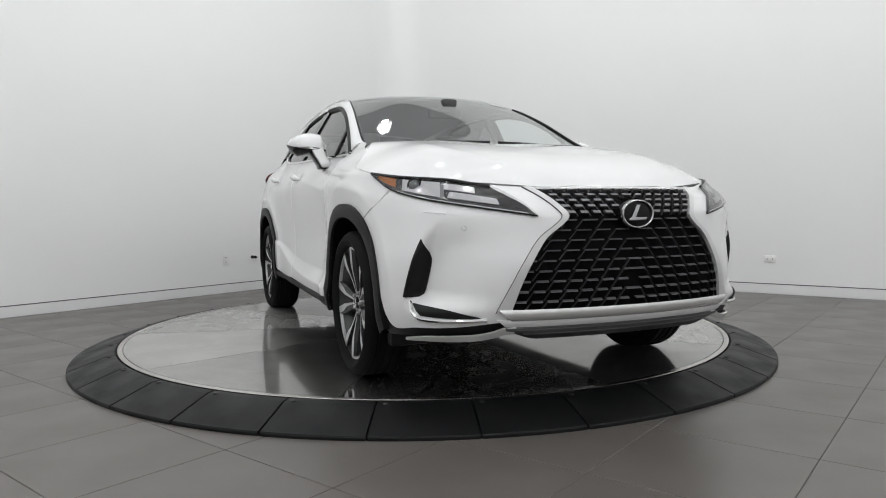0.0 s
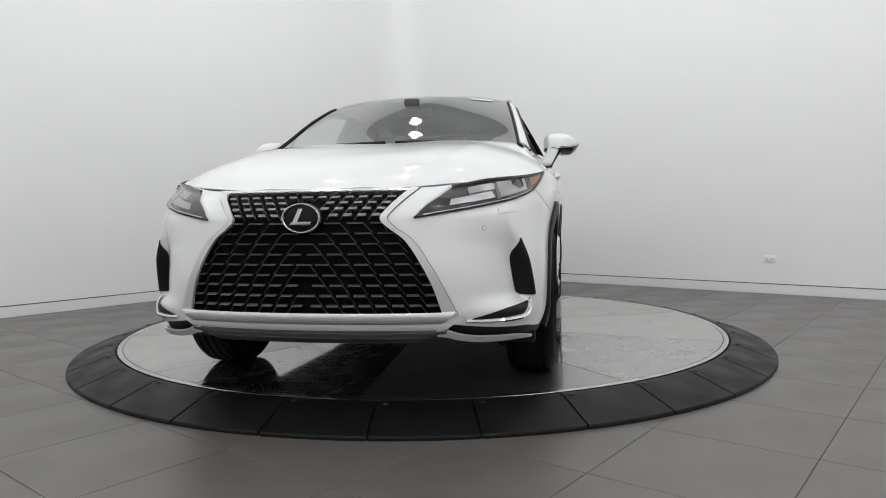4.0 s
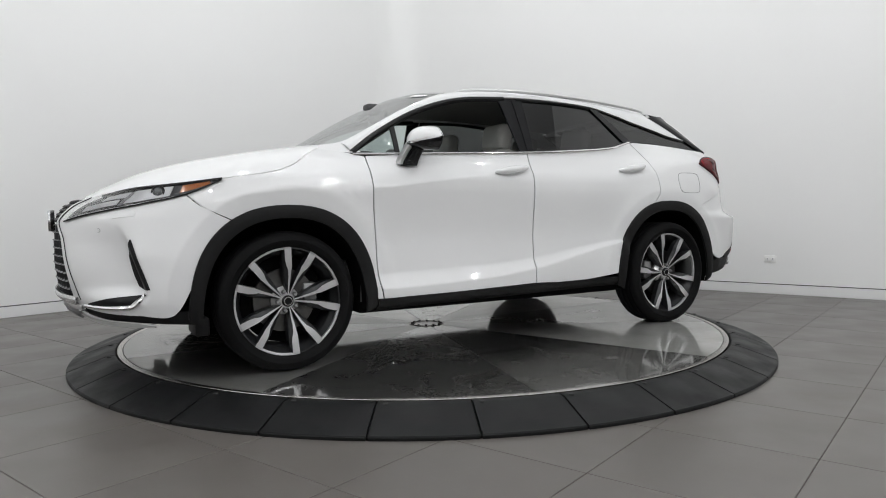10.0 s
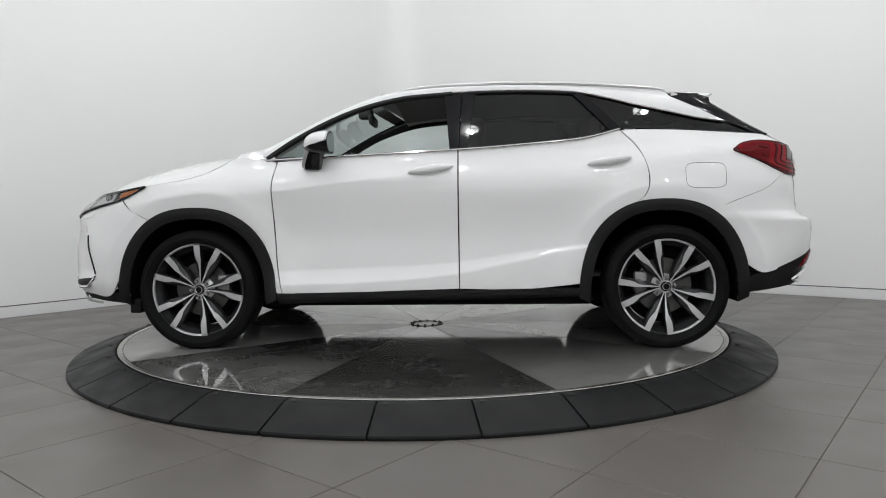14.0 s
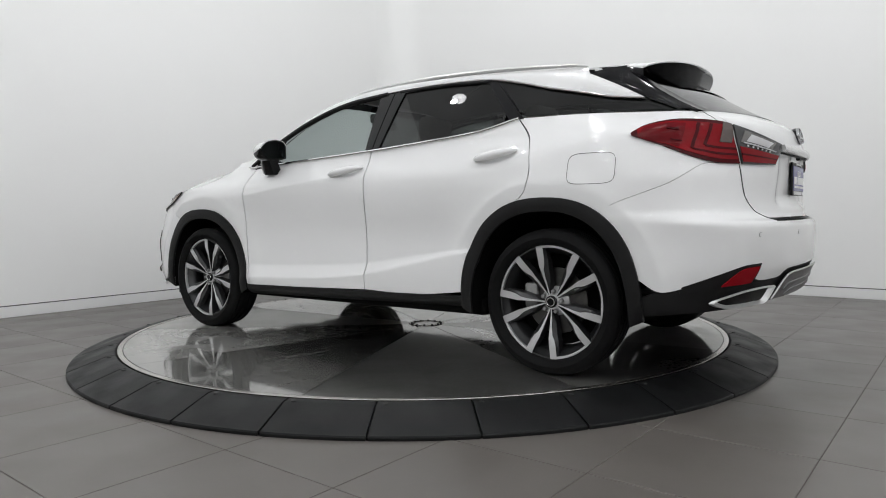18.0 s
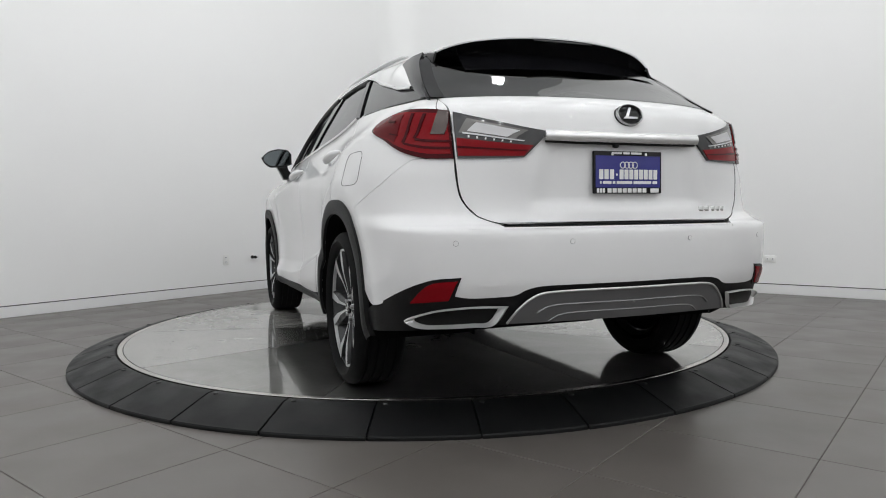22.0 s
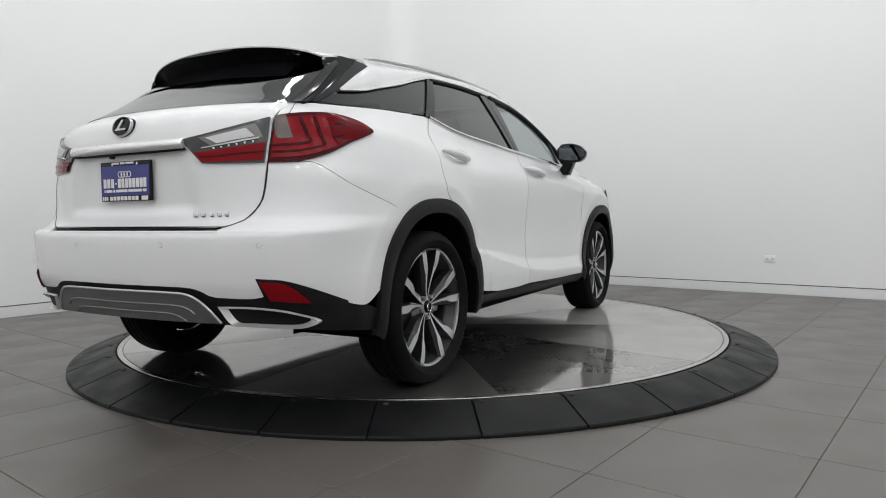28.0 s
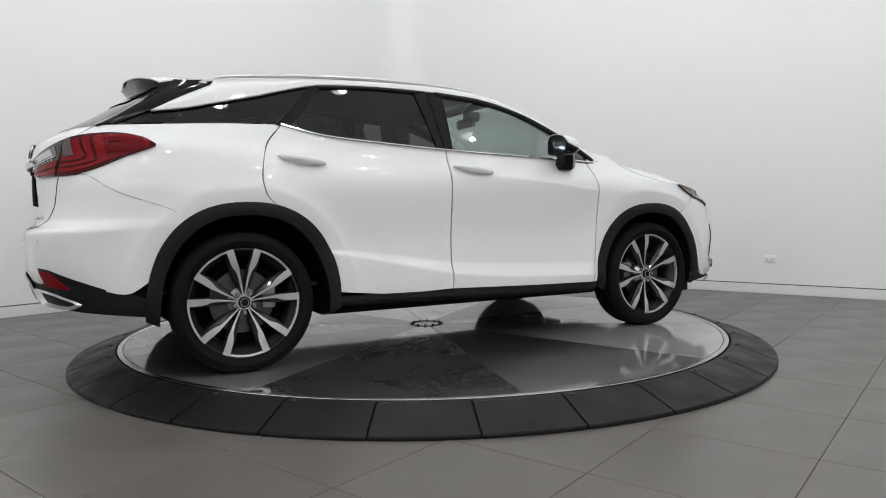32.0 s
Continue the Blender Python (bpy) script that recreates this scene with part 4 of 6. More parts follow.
    both("belt_moulding", cab_strip([(x, z - 0.004) for x, z in DLO_BOT], 0.0085, 0.004), M_CHROME, car, "chrome belt moulding")
    both("window_moulding", cab_strip(DLO_TOP[:9], 0.006, 0.003), M_CHROME, car, "chrome window moulding")
    both("window_moulding", cab_strip(DLO_TOP[8:], 0.006, 0.005), M_CHROME, car, "chrome window moulding")
    # tail: dark pillars, glass, spoiler
    ge = spline([(-2.040, 0.698, 1.254), (-1.945, 0.686, 1.308), (-1.83, 0.662, 1.385), (-1.69, 0.622, 1.480), (-1.60, 0.585, 1.532)])

    def g_low(s):
        v = lerp(-1, 1, s)
        y = 0.698 * abs(v)
        p = polar("R", ang_y("R", min(y, 0.668), 1.252), 1.252)
        x = p.x if y < 0.668 else lerp(p.x, -2.040, (y - 0.668) / 0.030)
        return Vector((x, 0.698 * v, 1.254))

    def g_top(s):
        v = lerp(-1, 1, s)
        return Vector((-1.60 - 0.10 * (1 - v * v), 0.585 * v, 1.532 + 0.035 * (1 - v * v)))
    rear = coons(g_low, g_top, lambda t: Vector((ge(t).x, -ge(t).y, ge(t).z)), ge)
    o = part("rear_glass", sheet_bm(rear, 36, 14, (0, 0, 0.9)), M_GLASS_T, car, "dark tinted rear glass")
    o.visible_shadow = False
    def frit(s0, s1, t0, t1, nu, nv):
        def f(s, t):
            u, w = lerp(s0, s1, s), lerp(t0, t1, t)
            return rear(u, w) + Vector((-0.004, 0, 0.004))
        return sheet_bm(f, nu, nv, (0, 0, 0.9))
    part("glass_band", frit(0.13, 0.87, 0.50, 0.97, 30, 5), M_GLOSSBLACK, o, "black band along the glass top")
    for s0, s1 in ((0.0, 0.035), (0.965, 1.0)):
        part("glass_border", frit(s0, s1, 0.0, 0.97, 3, 14), M_GLOSSBLACK, o, "black glass border")
    dk_o = spline([(x, cabin(x, z) + 0.004, z) for x, z in ((-1.485, 1.505), (-1.645, 1.425), (-1.79, 1.346), (-1.955, 1.268))])
    dk_i = spline([(-1.665, 0.596, 1.525), (-1.70, 0.624, 1.480), (-1.83, 0.664, 1.387), (-1.945, 0.688, 1.310), (-2.042, 0.700, 1.256)])
    both("tail_pillar", sheet_bm(lambda s, t: dk_o(s).lerp(dk_i(s), t) + Vector((-0.004, 0.006, 0.004)) * math.sin(math.pi * t), 18, 5, (0, 0, 1.0), 0.012), M_GLOSSBLACK, car, "gloss black tail pillar")
    # spoiler: a blade that carries on the roof and turns down at its ends
    def sp(s, t):
        v = lerp(-1, 1, s)
        a = abs(v)
        drop = 0.038 * a ** 2 + 0.026 * a ** 8
        y = v * lerp(0.595, 0.560, t)
        x = lerp(-1.50 - 0.055 * (1 - v * v), -1.738 - 0.138 * (1 - a ** 2.5), t)
        z = lerp(1.580 - 0.044 * a ** 2.6, 1.579 - drop, t) + 0.006 * math.sin(math.pi * t)
        return Vector((x, y, z))
    part("spoiler", sheet_bm(sp, 40, 10, (-1.6, 0, 1.2), 0.006), M_PAINT, car, "white roof spoiler")

    def spu(s, t):
        v = lerp(-1, 1, s)
        a = abs(v)
        tip = sp(s, 1.0) + Vector((0.002, 0, -0.007))
        inn = Vector((-1.69 - 0.10 * (1 - a ** 2), v * 0.585, 1.452 + 0.014 * (1 - a ** 2)))
        p = tip.lerp(inn, t)
        return p + Vector((0.05, 0, -0.012)) * math.sin(math.pi * t)
    part("spoiler_underside", sheet_bm(spu, 40, 8, (-1.7, 0, 1.9)), M_GLOSSBLACK, car, "gloss black spoiler underside")
    both("spoiler_wing", sheet_bm(lambda s, t: sp(1, s).lerp(spline([(-1.60, 0.598, 1.520), (-1.68, 0.600, 1.480), (-1.745, 0.580, 1.450)])(s), t) + Vector((0, 0.004, 0)), 8, 5, (-1.6, 0, 1.5), 0.01), M_GLOSSBLACK, car)
    cheek = lambda s, t: sp(1, s) + Vector((0.0, 0.007, 0.001 - t * lerp(0.050, 0.014, s)))
    both("spoiler_cheek", sheet_bm(cheek, 10, 3, (-1.6, 0, 1.5), 0.006), M_PAINT, car, "white spoiler side")
    part("brake_lamp", box_bm(0.012, 0.30, 0.010, Matrix.Translation((-1.872, 0, 1.564)), 0.003), M_SMOKE, car, "slim smoked high brake lamp")
    # roof rails
    for sgn in (1, -1):
        pts = [(lerp(0.20, -1.46, i / 24), sgn * 0.60, lerp(RAIL_Z(lerp(0.20, -1.46, i / 24)), ROOF_Z(-0.5), 0.10) - 0.004 + 0.018 * math.sin(math.pi * i / 24) ** 0.4) for i in range(25)]
        part("roof_rail", tube_bm(pts, lambda u: 0.006 + 0.009 * math.sin(math.pi * u) ** 0.3, 8, True, 0.8), M_RAIL, car, "bright silver roof rail")


car = new("car")
tagged(car, "white crossover car parked on the steel turntable", "car")
DOORS, DOORS2, GRILLE_Y = build_body(car)
build_arches(car)
build_sills(car)
build_glass(car)

# ================= the car: its fittings =================


def build_grille(car):
    gy = GRILLE_Y
    # dark bed
    def bed(s, t):
        z = lerp(0.405, 0.915, t)
        y = lerp(-1, 1, s) * (gy(z) - 0.002)
        p = polar("F", ang_y("F", abs(y), z), z)
        return Vector((p.x - 0.030, y, z))
    g = part("grille", sheet_bm(bed, 24, 24, (1.5, 0, 0.6), 0.0), M_GRILLEBED, car, "black spindle grille with gunmetal bars")

    # one bar: a level stroke and a leg that falls outwards
    def bar(w, drop, run, th, lean):
        bm = prism_bm([(0, 0), (w, 0), (w + th * 0.4, -th), (th * 0.4, -th)], 0.018)
        for v in bm.verts:
            # the face of each stroke looks upwards
            if v.co.z > 0.01 and v.co.y > -th * 0.5:
                v.co.z -= lean
        leg = prism_bm([(w + th * 0.1, -th * 0.6), (w + th * 0.45, -th * 0.6), (w + run + th * 0.2, -drop), (w + run - th * 0.2, -drop)], 0.012)
        for f in leg.faces:
            f.material_index = 1
        bm = join_bm([bm, leg])
        m = Matrix(((0, 0, 1, 0), (1, 0, 0, 0), (0, 1, 0, 0), (0, 0, 0, 1)))
        bm.transform(m)
        me = bpy.data.meshes.new("grille_bar")
        bmesh.ops.recalc_face_normals(bm, faces=bm.faces[:])
        bm.to_mesh(me)
        other = mirrored(bm)
        bm.free()
        mo = bpy.data.meshes.new("grille_bar")
        other.to_mesh(mo)
        other.free()
        for mm in (me, mo):
            mm.materials.append(M_GUNMETAL)
            mm.materials.append(M_LEG_SHADED)
        return me, mo
    low = bar(0.046, 0.040, 0.027, 0.0060, 0.010)
    high = bar(0.033, 0.0215, 0.014, 0.0105, 0.0)
    rows = []
    for i in range(9):
        z = 0.772 - 0.040 * i
        q = lerp(0.97, 1.36, (z - 0.45) / 0.32)
        rows.append((z, 0.066 * q, low, 0.046 * q, (0.58 + 0.42 * i) * 0.066 * q, 1))
    rows += [(0.884 - 0.0205 * i, 0.054, high, 0.030, 0.040 - 0.016 * i, -1) for i in range(5)]
    for z, step, pair, w, y_end, way in rows:
        lim = gy(z) - 0.008
        y = (y_end % step) - step - w
        while y < lim:
            y += step
            if y + w < 0.012 or y > lim - 0.012:
                continue
            if 0.735 < z < 0.845 and y + w * 0.5 < 0.075:
                continue
            k = 1.0 if y + w < lim else max(0.25, (lim - y) / w)
            mid = max(0.0, y + w * 0.5)
            x = polar("F", ang_y("F", mid, z), z).x - 0.022
            d = polar("F", ang_y("F", mid + 0.03, z), z).x - polar("F", ang_y("F", max(0.0, mid - 0.03), z), z).x
            yaw = math.atan2(d, 0.06) if mid > 0.03 else 0.0
            tilt = (polar("F", ang_y("F", mid, z - 0.03), z - 0.03).x - polar("F", ang_y("F", mid, z + 0.01), z + 0.01).x) / 0.04
            for sg in (1, -1):
                me = pair[0] if sg * way > 0 else pair[1]
                y1 = y if way > 0 else y + w * k
                xx = x + (0.0012 if sg > 0 and y < 0 else 0.0) - (y1 - mid) * math.tan(-yaw)
                m = Matrix.Translation((xx, sg * y1, z)) @ Matrix.Rotation(-sg * yaw, 4, "Z") @ Matrix.Rotation(-math.atan(tilt), 4, "Y") @ Matrix.Diagonal((1, k * (step / 0.066 if way > 0 else 1.0), 1, 1))
                share("grille_bar", me, m, g)
    # chrome surround
    zs = [0.405, 0.45, 0.52, 0.60, 0.70, 0.755, 0.785, 0.815, 0.86, 0.905]
    inn = at("F", [("y", gy(z) - 0.004, z) for z in zs])
    wide = table((0.405, 0.052), (0.544, 0.032), (0.70, 0.026), (0.785, 0.024), (0.905, 0.030))
    out = at("F", [("y", gy(z) + wide(z), z) for z in zs])
    a, b = spline(inn), spline(out)
    sk = skin("F", 0.006)
    both("grille_surround", sheet_bm(lambda s, t: sk(*a(s).lerp(b(s), t)), 40, 3, (1.5, 0, 0.6), 0.012), M_BLADE, car, "bright satin grille surround")
    both("surround_gap", tube_bm([skin("F", 0.002)(*b(i / 40)) for i in range(41)], 0.0026, 6), M_RIMDARK, car)
    def bar_f(z0, z1, yl, off, bulge=0.0):
        sk2 = skin("F", off)

        def f(s, t):
            v = lerp(-1, 1, s)
            z = lerp(z0, z1, t)
            y = abs(v) * yl(t)
            p = polar("F", ang_y("F", y, z), z)
            return Vector((p.x + off + bulge * math.sin(math.pi * t), math.copysign(p.y, v), z))
        return f
    part("grille_sill", sheet_bm(bar_f(0.374, 0.420, lambda t: lerp(0.525, 0.580, t ** 0.7), 0.012, 0.008), 40, 6, (1.5, 0, 0.4), 0.008), M_BRIGHT, car, "satin bright bar below the grille")
    part("grille_header", sheet_bm(bar_f(0.897, 0.9065, lambda t: 0.41, 0.004), 30, 2, (1.5, 0, 0.6), 0.012), M_BRIGHT, car, "thin chrome strip above the grille")
    part("bumper_chin", sheet_bm(bar_f(0.346, 0.378, lambda t: lerp(0.540, 0.58, t), 0.006, 0.004), 40, 4, (1.5, 0, 0.4), 0.02), M_PAINT, car)
    def lip_f(s, t):
        v = lerp(-1, 1, s)
        y = abs(v) * lerp(0.535, 0.545, t)
        z = lerp(0.290 + 0.034 * smooth01((y - 0.40) / 0.14), 0.349, t)
        p = polar("F", ang_y("F", y, z), z)
        return Vector((p.x + 0.004 + 0.012 * math.sin(math.pi * t), math.copysign(p.y, v), z))
    lip = part("front_lip", sheet_bm(lip_f, 48, 8, (1.5, 0, 0.4), 0.03), M_LIP, car, "satin grey lower lip")
    part("lip_line", sheet_bm(bar_f(0.312, 0.316, lambda t: 0.47, 0.019), 36, 1, (1.5, 0, 0.4), 0.004), M_GUNMETAL, lip)
    part("lip_line", sheet_bm(bar_f(0.330, 0.334, lambda t: 0.50, 0.016), 36, 1, (1.5, 0, 0.4), 0.004), M_GUNMETAL, lip)
    # lower side intake, black, with a bright blade along its foot
    lo = at("F", [("y", 0.52, 0.318), ("y", 0.70, 0.296), ("y", 0.80, 0.292), ("x", 1.85, 0.268)])
    hi = at("F", [("y", 0.545, 0.368), ("y", 0.72, 0.350), ("x", 2.10, 0.340), ("x", 1.86, 0.345)])
    both("lower_intake", patch("F", lo, hi, [lo[0], hi[0]], [lo[-1], hi[-1]], 24, 6, -0.014, 0.0), M_BLACK, car)
    bl = at("F", [("y", 0.50, 0.322), ("y", 0.535, 0.318), ("y", 0.575, 0.304), ("y", 0.64, 0.292), ("y", 0.72, 0.287), ("y", 0.80, 0.284), ("x", 2.02, 0.278)])
    bu = at("F", [("y", 0.50, 0.350), ("y", 0.54, 0.347), ("y", 0.58, 0.330), ("y", 0.64, 0.316), ("y", 0.72, 0.309), ("y", 0.80, 0.302), ("x", 2.02, 0.286)])
    both("lip_blade", patch("F", bl, bu, [bl[0], bu[0]], [bl[-1], bu[-1]], 36, 3, 0.010, 0.010), M_BLADE, car, "satin silver lip blade")
    part("chin", box_bm(0.5, 1.0, 0.03, Matrix.Translation((1.90, 0, 0.310)), 0.01), M_UNDER, car)
    both("air_deflector", box_bm(0.07, 0.20, 0.09, Matrix.Translation((1.815, 0.76, 0.258)), 0.01), M_BLACK, car)
    # fog recess with chrome blade
    fog_b = at("F", [("y", 0.630, 0.384), ("y", 0.76, 0.384), ("y", 0.825, 0.388)])
    fog_t = at("F", [("y", 0.645, 0.392), ("y", 0.76, 0.418), ("x", 2.082, 0.433)])
    both("fog_recess", patch("F", fog_b, fog_t, [fog_b[0], fog_t[0]], [fog_b[-1], fog_t[-1]], 18, 6, 0.004, 0.0), M_BLACK, car, "black fog lamp recess")
    blade = at("F", [("y", 0.615, 0.381), ("y", 0.72, 0.375), ("y", 0.815, 0.376), ("y", 0.838, 0.386), ("x", 2.070, 0.440)])
    both("fog_blade", skin_tube("F", blade, 0.0085, 0.006, 36), M_CHROME, car, "chrome blade round the fog recess")
    # upright side slot at the bumper's corner
    slot_w = table((0.458, 0.055), (0.47, 0.072), (0.52, 0.075), (0.61, 0.066), (0.66, 0.034), (0.698, 0.004))
    sks = skin("F", 0.005)

    def slot(s, t):
        z = lerp(0.458, 0.698, t)
        return sks(RIDGE(z) + 0.006 - slot_w(z) * s, z)
    both("side_slot", sheet_bm(slot, 10, 18, (1.6, 0.2, 0.6), 0.004), M_BLACK, car, "black upright air slot")
    # emblem: dark oval with a bright ring and a bent stroke
    ex = polar("F", 0.0, 0.79).x
    m = Matrix.Translation((ex + 0.002, 0, 0.790)) @ Matrix.Rotation(radians(90), 4, "Y") @ Matrix.Rotation(radians(90), 4, "Z")
    emblem(car, m, 0.082, 0.060)


def emblem(car, m, rx, ry):
    d = lathe_bm([(0, 0.012), (0.7, 0.011), (0.97, 0.006), (1.0, 0.0), (1.0, -0.015)], 40)
    d.transform(m @ Matrix.Diagonal((rx, ry, 1, 1)))
    e = part("emblem", d, M_GLOSSBLACK, car, "dark oval emblem with a bright ring")
    ring = lathe_bm([(0.84, 0.0), (0.86, 0.016), (0.91, 0.018), (0.96, 0.016), (0.98, 0.0)], 40)
    ring.transform(m @ Matrix.Diagonal((rx, ry, 1, 1)))
    part("ring", ring, M_EMBLEM, e)
    k = [(-0.10, 0.62), (0.12, 0.62), (-0.16, -0.22), (0.52, -0.22), (0.46, -0.44), (-0.58, -0.44), (-0.52, -0.30), (-0.40, -0.22)]
    st = prism_bm([(x * rx, y * ry) for x, y in k], 0.008, m @ Matrix.Translation((0, 0, 0.010)), 0.0015)
    part("stroke", st, M_EMBLEM, e)


def build_headlamps(car):
    top = [("x", 1.705, 0.986), ("x", 1.9, 0.960), ("x", 2.1, 0.934), ("y", 0.60, 0.915), ("y", 0.548, 0.905)]
    bot = [("x", 1.71, 0.980), ("x", 1.88, 0.906), ("x", 2.05, 0.866), ("y", 0.66, 0.826), ("y", 0.425, 0.786)]
    lt, rt = [bot[0], top[0]], [bot[-1], ("y", 0.47, 0.835), top[-1]]
    P = lambda off, fl=0.0, nu=36, nv=10: patch("F", at("F", bot), at("F", top), at("F", lt), at("F", rt), nu, nv, off, fl)
    lamps = both("headlamp", P(0.003), M_BEZEL, car, "clear headlamp with dark inner bezel")
    st, sb = spline(at("F", top)), spline(at("F", bot))

    def sub(s0, s1, t0, t1, off, mat, name, lab="", tilt=0.0):
        sk = skin("F", off)

        def f(s, t):
            u = lerp(s0, s1, s) + tilt * (t - 0.5)
            v = lerp(t0, t1, t)
            return sk(*sb(u).lerp(st(u), v))
        bm = sheet_bm(f, 8, 4, (1.5, 0, 0.7), 0.004)
        other = mirrored(bm)
        part(name, bm, mat, lamps[0], lab)
        part(name, other, mat, lamps[1], lab)
    sub(0.08, 0.27, 0.30, 0.86, 0.005, M_AMBER, "turn_lens", "amber turn signal lens", 0.02)
    sub(0.33, 0.62, 0.22, 0.88, 0.005, M_REFLECT, "reflector", "bright reflector", 0.03)
    sub(0.64, 0.90, 0.24, 0.50, 0.006, M_REFLECT, "reflector", "grey reflector", 0.04)
    sub(0.64, 0.84, 0.58, 0.84, 0.006, M_REFLECT, "reflector", "grey reflector", 0.04)
    sub(0.26, 0.97, 0.03, 0.075, 0.007, M_TAILCLEAR, "light_guide", "pale light strip")
    sub(0.60, 0.625, 0.15, 0.80, 0.008, M_LENS, "light_guide", "pale light strip", 0.05)
    sk = skin("F", 0.012)
    for s0, r in ((0.42, 1.15),):
        c = sk(*sb(s0).lerp(st(s0), 0.54))
        n = (c - Vector((1.4, 0, 0.86))).normalized()
        m = Matrix.Translation(c - n * 0.012) @ n.to_track_quat("Z", "Y").to_matrix().to_4x4() @ Matrix.Diagonal((r, r, 1, 1))
        d = lathe_bm([(0, 0.014), (0.014, 0.012), (0.022, 0.006), (0.024, 0.001)], 24)
        d.transform(m)
        rg = lathe_bm([(0.024, 0.0), (0.025, 0.006), (0.029, 0.006), (0.031, -0.006)], 24)
        rg.transform(m)
        for bm, mat, nm in ((d, M_PROJECTOR, "projector"), (rg, M_BEZEL, "projector_ring")):
            other = mirrored(bm)
            part(nm, bm, mat, lamps[0])
            part(nm, other, mat, lamps[1])
    cov = both("lamp_cover", P(0.016, 0.012), M_COVER, car, "clear headlamp cover")
    for o in cov:
        o.visible_shadow = False
    both("lamp_seal", skin_tube("F", at("F", bot), 0.004, 0.008, 36), M_BLACK, car)
    both("lamp_seal", skin_tube("F", at("F", top), 0.006, 0.009, 36), M_BLACK, car)
    # washer flap and parking sensors on the front bumper
    both("washer_flap", patch("F", at("F", [("y", 0.735, 0.798), ("y", 0.80, 0.808)]), at("F", [("y", 0.73, 0.822), ("y", 0.795, 0.832)]), at("F", [("y", 0.735, 0.798), ("y", 0.73, 0.822)]), at("F", [("y", 0.80, 0.808), ("y", 0.795, 0.832)]), 6, 3, 0.003, 0.004), M_PAINT, car)
    for y, z in ((0.688, 0.742),):
        c = skin("F")(ang_y("F", y, z), z)
        c2 = skin("F", 0.01)(ang_y("F", y, z), z)
        sensor(car, c, (c2 - c).normalized())


def sensor(car, c, n):
    m = Matrix.Translation(c) @ n.to_track_quat("Z", "Y").to_matrix().to_4x4()
    d = lathe_bm([(0, 0.0022), (0.0085, 0.0022), (0.0090, 0.0012), (0.0092, -0.004)], 20)
    d.transform(m)
    both("parking_sensor", d, M_PAINT, car)
    r = lathe_bm([(0.0094, -0.003), (0.0094, 0.0008), (0.0101, 0.0008), (0.0101, -0.003)], 20)
    r.transform(m)
    both("sensor_ring", r, M_LIP, car)


def build_tail(car):
    # outer lamp on the quarter panel
    top = [("x", -1.785, 1.154), ("x", -1.84, 1.186), ("x", -1.942, 1.206), ("x", -2.05, 1.202), ("y", 0.70, 1.192), ("y", 0.668, 1.184)]
    bot = [("x", -1.79, 1.143), ("x", -1.915, 1.095), ("x", -2.04, 1.040), ("x", -2.12, 1.013), ("y", 0.73, 1.006), ("y", 0.668, 1.005)]
    A = lambda off, fl: patch("R", at("R", bot), at("R", top), at("R", [bot[0], top[0]]), at("R", [bot[-1], top[-1]]), 30, 10, off, fl)
    outer = both("tail_lamp", A(0.010, 0.016), M_REDDARK, car, "red tail lamp wrapping the corner")
    st, sb = spline(at("R", top)), spline(at("R", bot))

    def sub(tops, bots, s0, s1, t0, t1, off, mat, name, lamps, lab="", tilt=0.0, fl=0.004):
        sk = skin("R", off)

        def f(s, t):
            v = lerp(t0, t1, t)
            u = min(1.0, max(0.0, lerp(s0, s1, s) + tilt * (t - 0.5)))
            return sk(*bots(u).lerp(tops(u), v))
        bm = sheet_bm(f, 10, 4, (-1.5, 0, 0.9), fl)
        other = mirrored(bm)
        part(name, bm, mat, lamps[0], lab)
        part(name, other, mat, lamps[1], lab)
    sub(st, sb, 0.07, 0.985, 0.09, 0.92, 0.013, M_RED, "red_lens", outer)
    sub(st, sb, 0.10, 0.50, 0.14, 0.86, 0.0145, M_REDMID, "red_lens", outer, "", 0.10)
    for s0, t0 in ((0.60, 0.22), (0.72, 0.36)):
        sub(st, sb, s0, s0 + 0.030, t0, 0.90, 0.0155, M_REDDARK, "lens_rib", outer, "", 0.10)
        sub(st, sb, s0 - 0.03, 0.985, t0 - 0.035, t0 + 0.015, 0.0155, M_REDDARK, "lens_rib", outer)
    sub(st, sb, 0.87, 0.99, 0.48, 0.97, 0.0165, M_SMOKEBROWN, "smoked_lens", outer, "smoked clear lens", 0.08)
    for s0, t0 in ((0.36, 0.66), (0.38, 0.34)):
        sub(st, sb, s0, s0 + 0.11, t0, t0 + 0.045, 0.0185, M_REDDARK, "lens_fin", outer)
    # inner lamp on the gate
    ti = [("y", 0.656, 1.180), ("y", 0.547, 1.148), ("y", 0.43, 1.120), ("y", 0.330, 1.102)]
    bi = [("y", 0.656, 1.004), ("y", 0.55, 1.004), ("y", 0.47, 1.005), ("y", 0.425, 1.007)]
    B = lambda off, fl: patch("R", at("R", bi), at("R", ti), at("R", [bi[0], ti[0]]), at("R", [bi[-1], ("y", 0.366, 1.065), ti[-1]]), 20, 10, off, fl)
    inner = both("gate_lamp", B(0.010, 0.022), M_SMOKE, car, "smoked and red lamp on the tailgate")
    s2t, s2b = spline(at("R", ti)), spline(at("R", bi))
    sub(s2t, s2b, 0.02, 0.97, 0.05, 0.44, 0.013, M_RED, "red_lens", inner)
    sub(s2t, s2b, 0.02, 0.95, 0.225, 0.265, 0.0155, M_REDDARK, "lens_rib", inner)
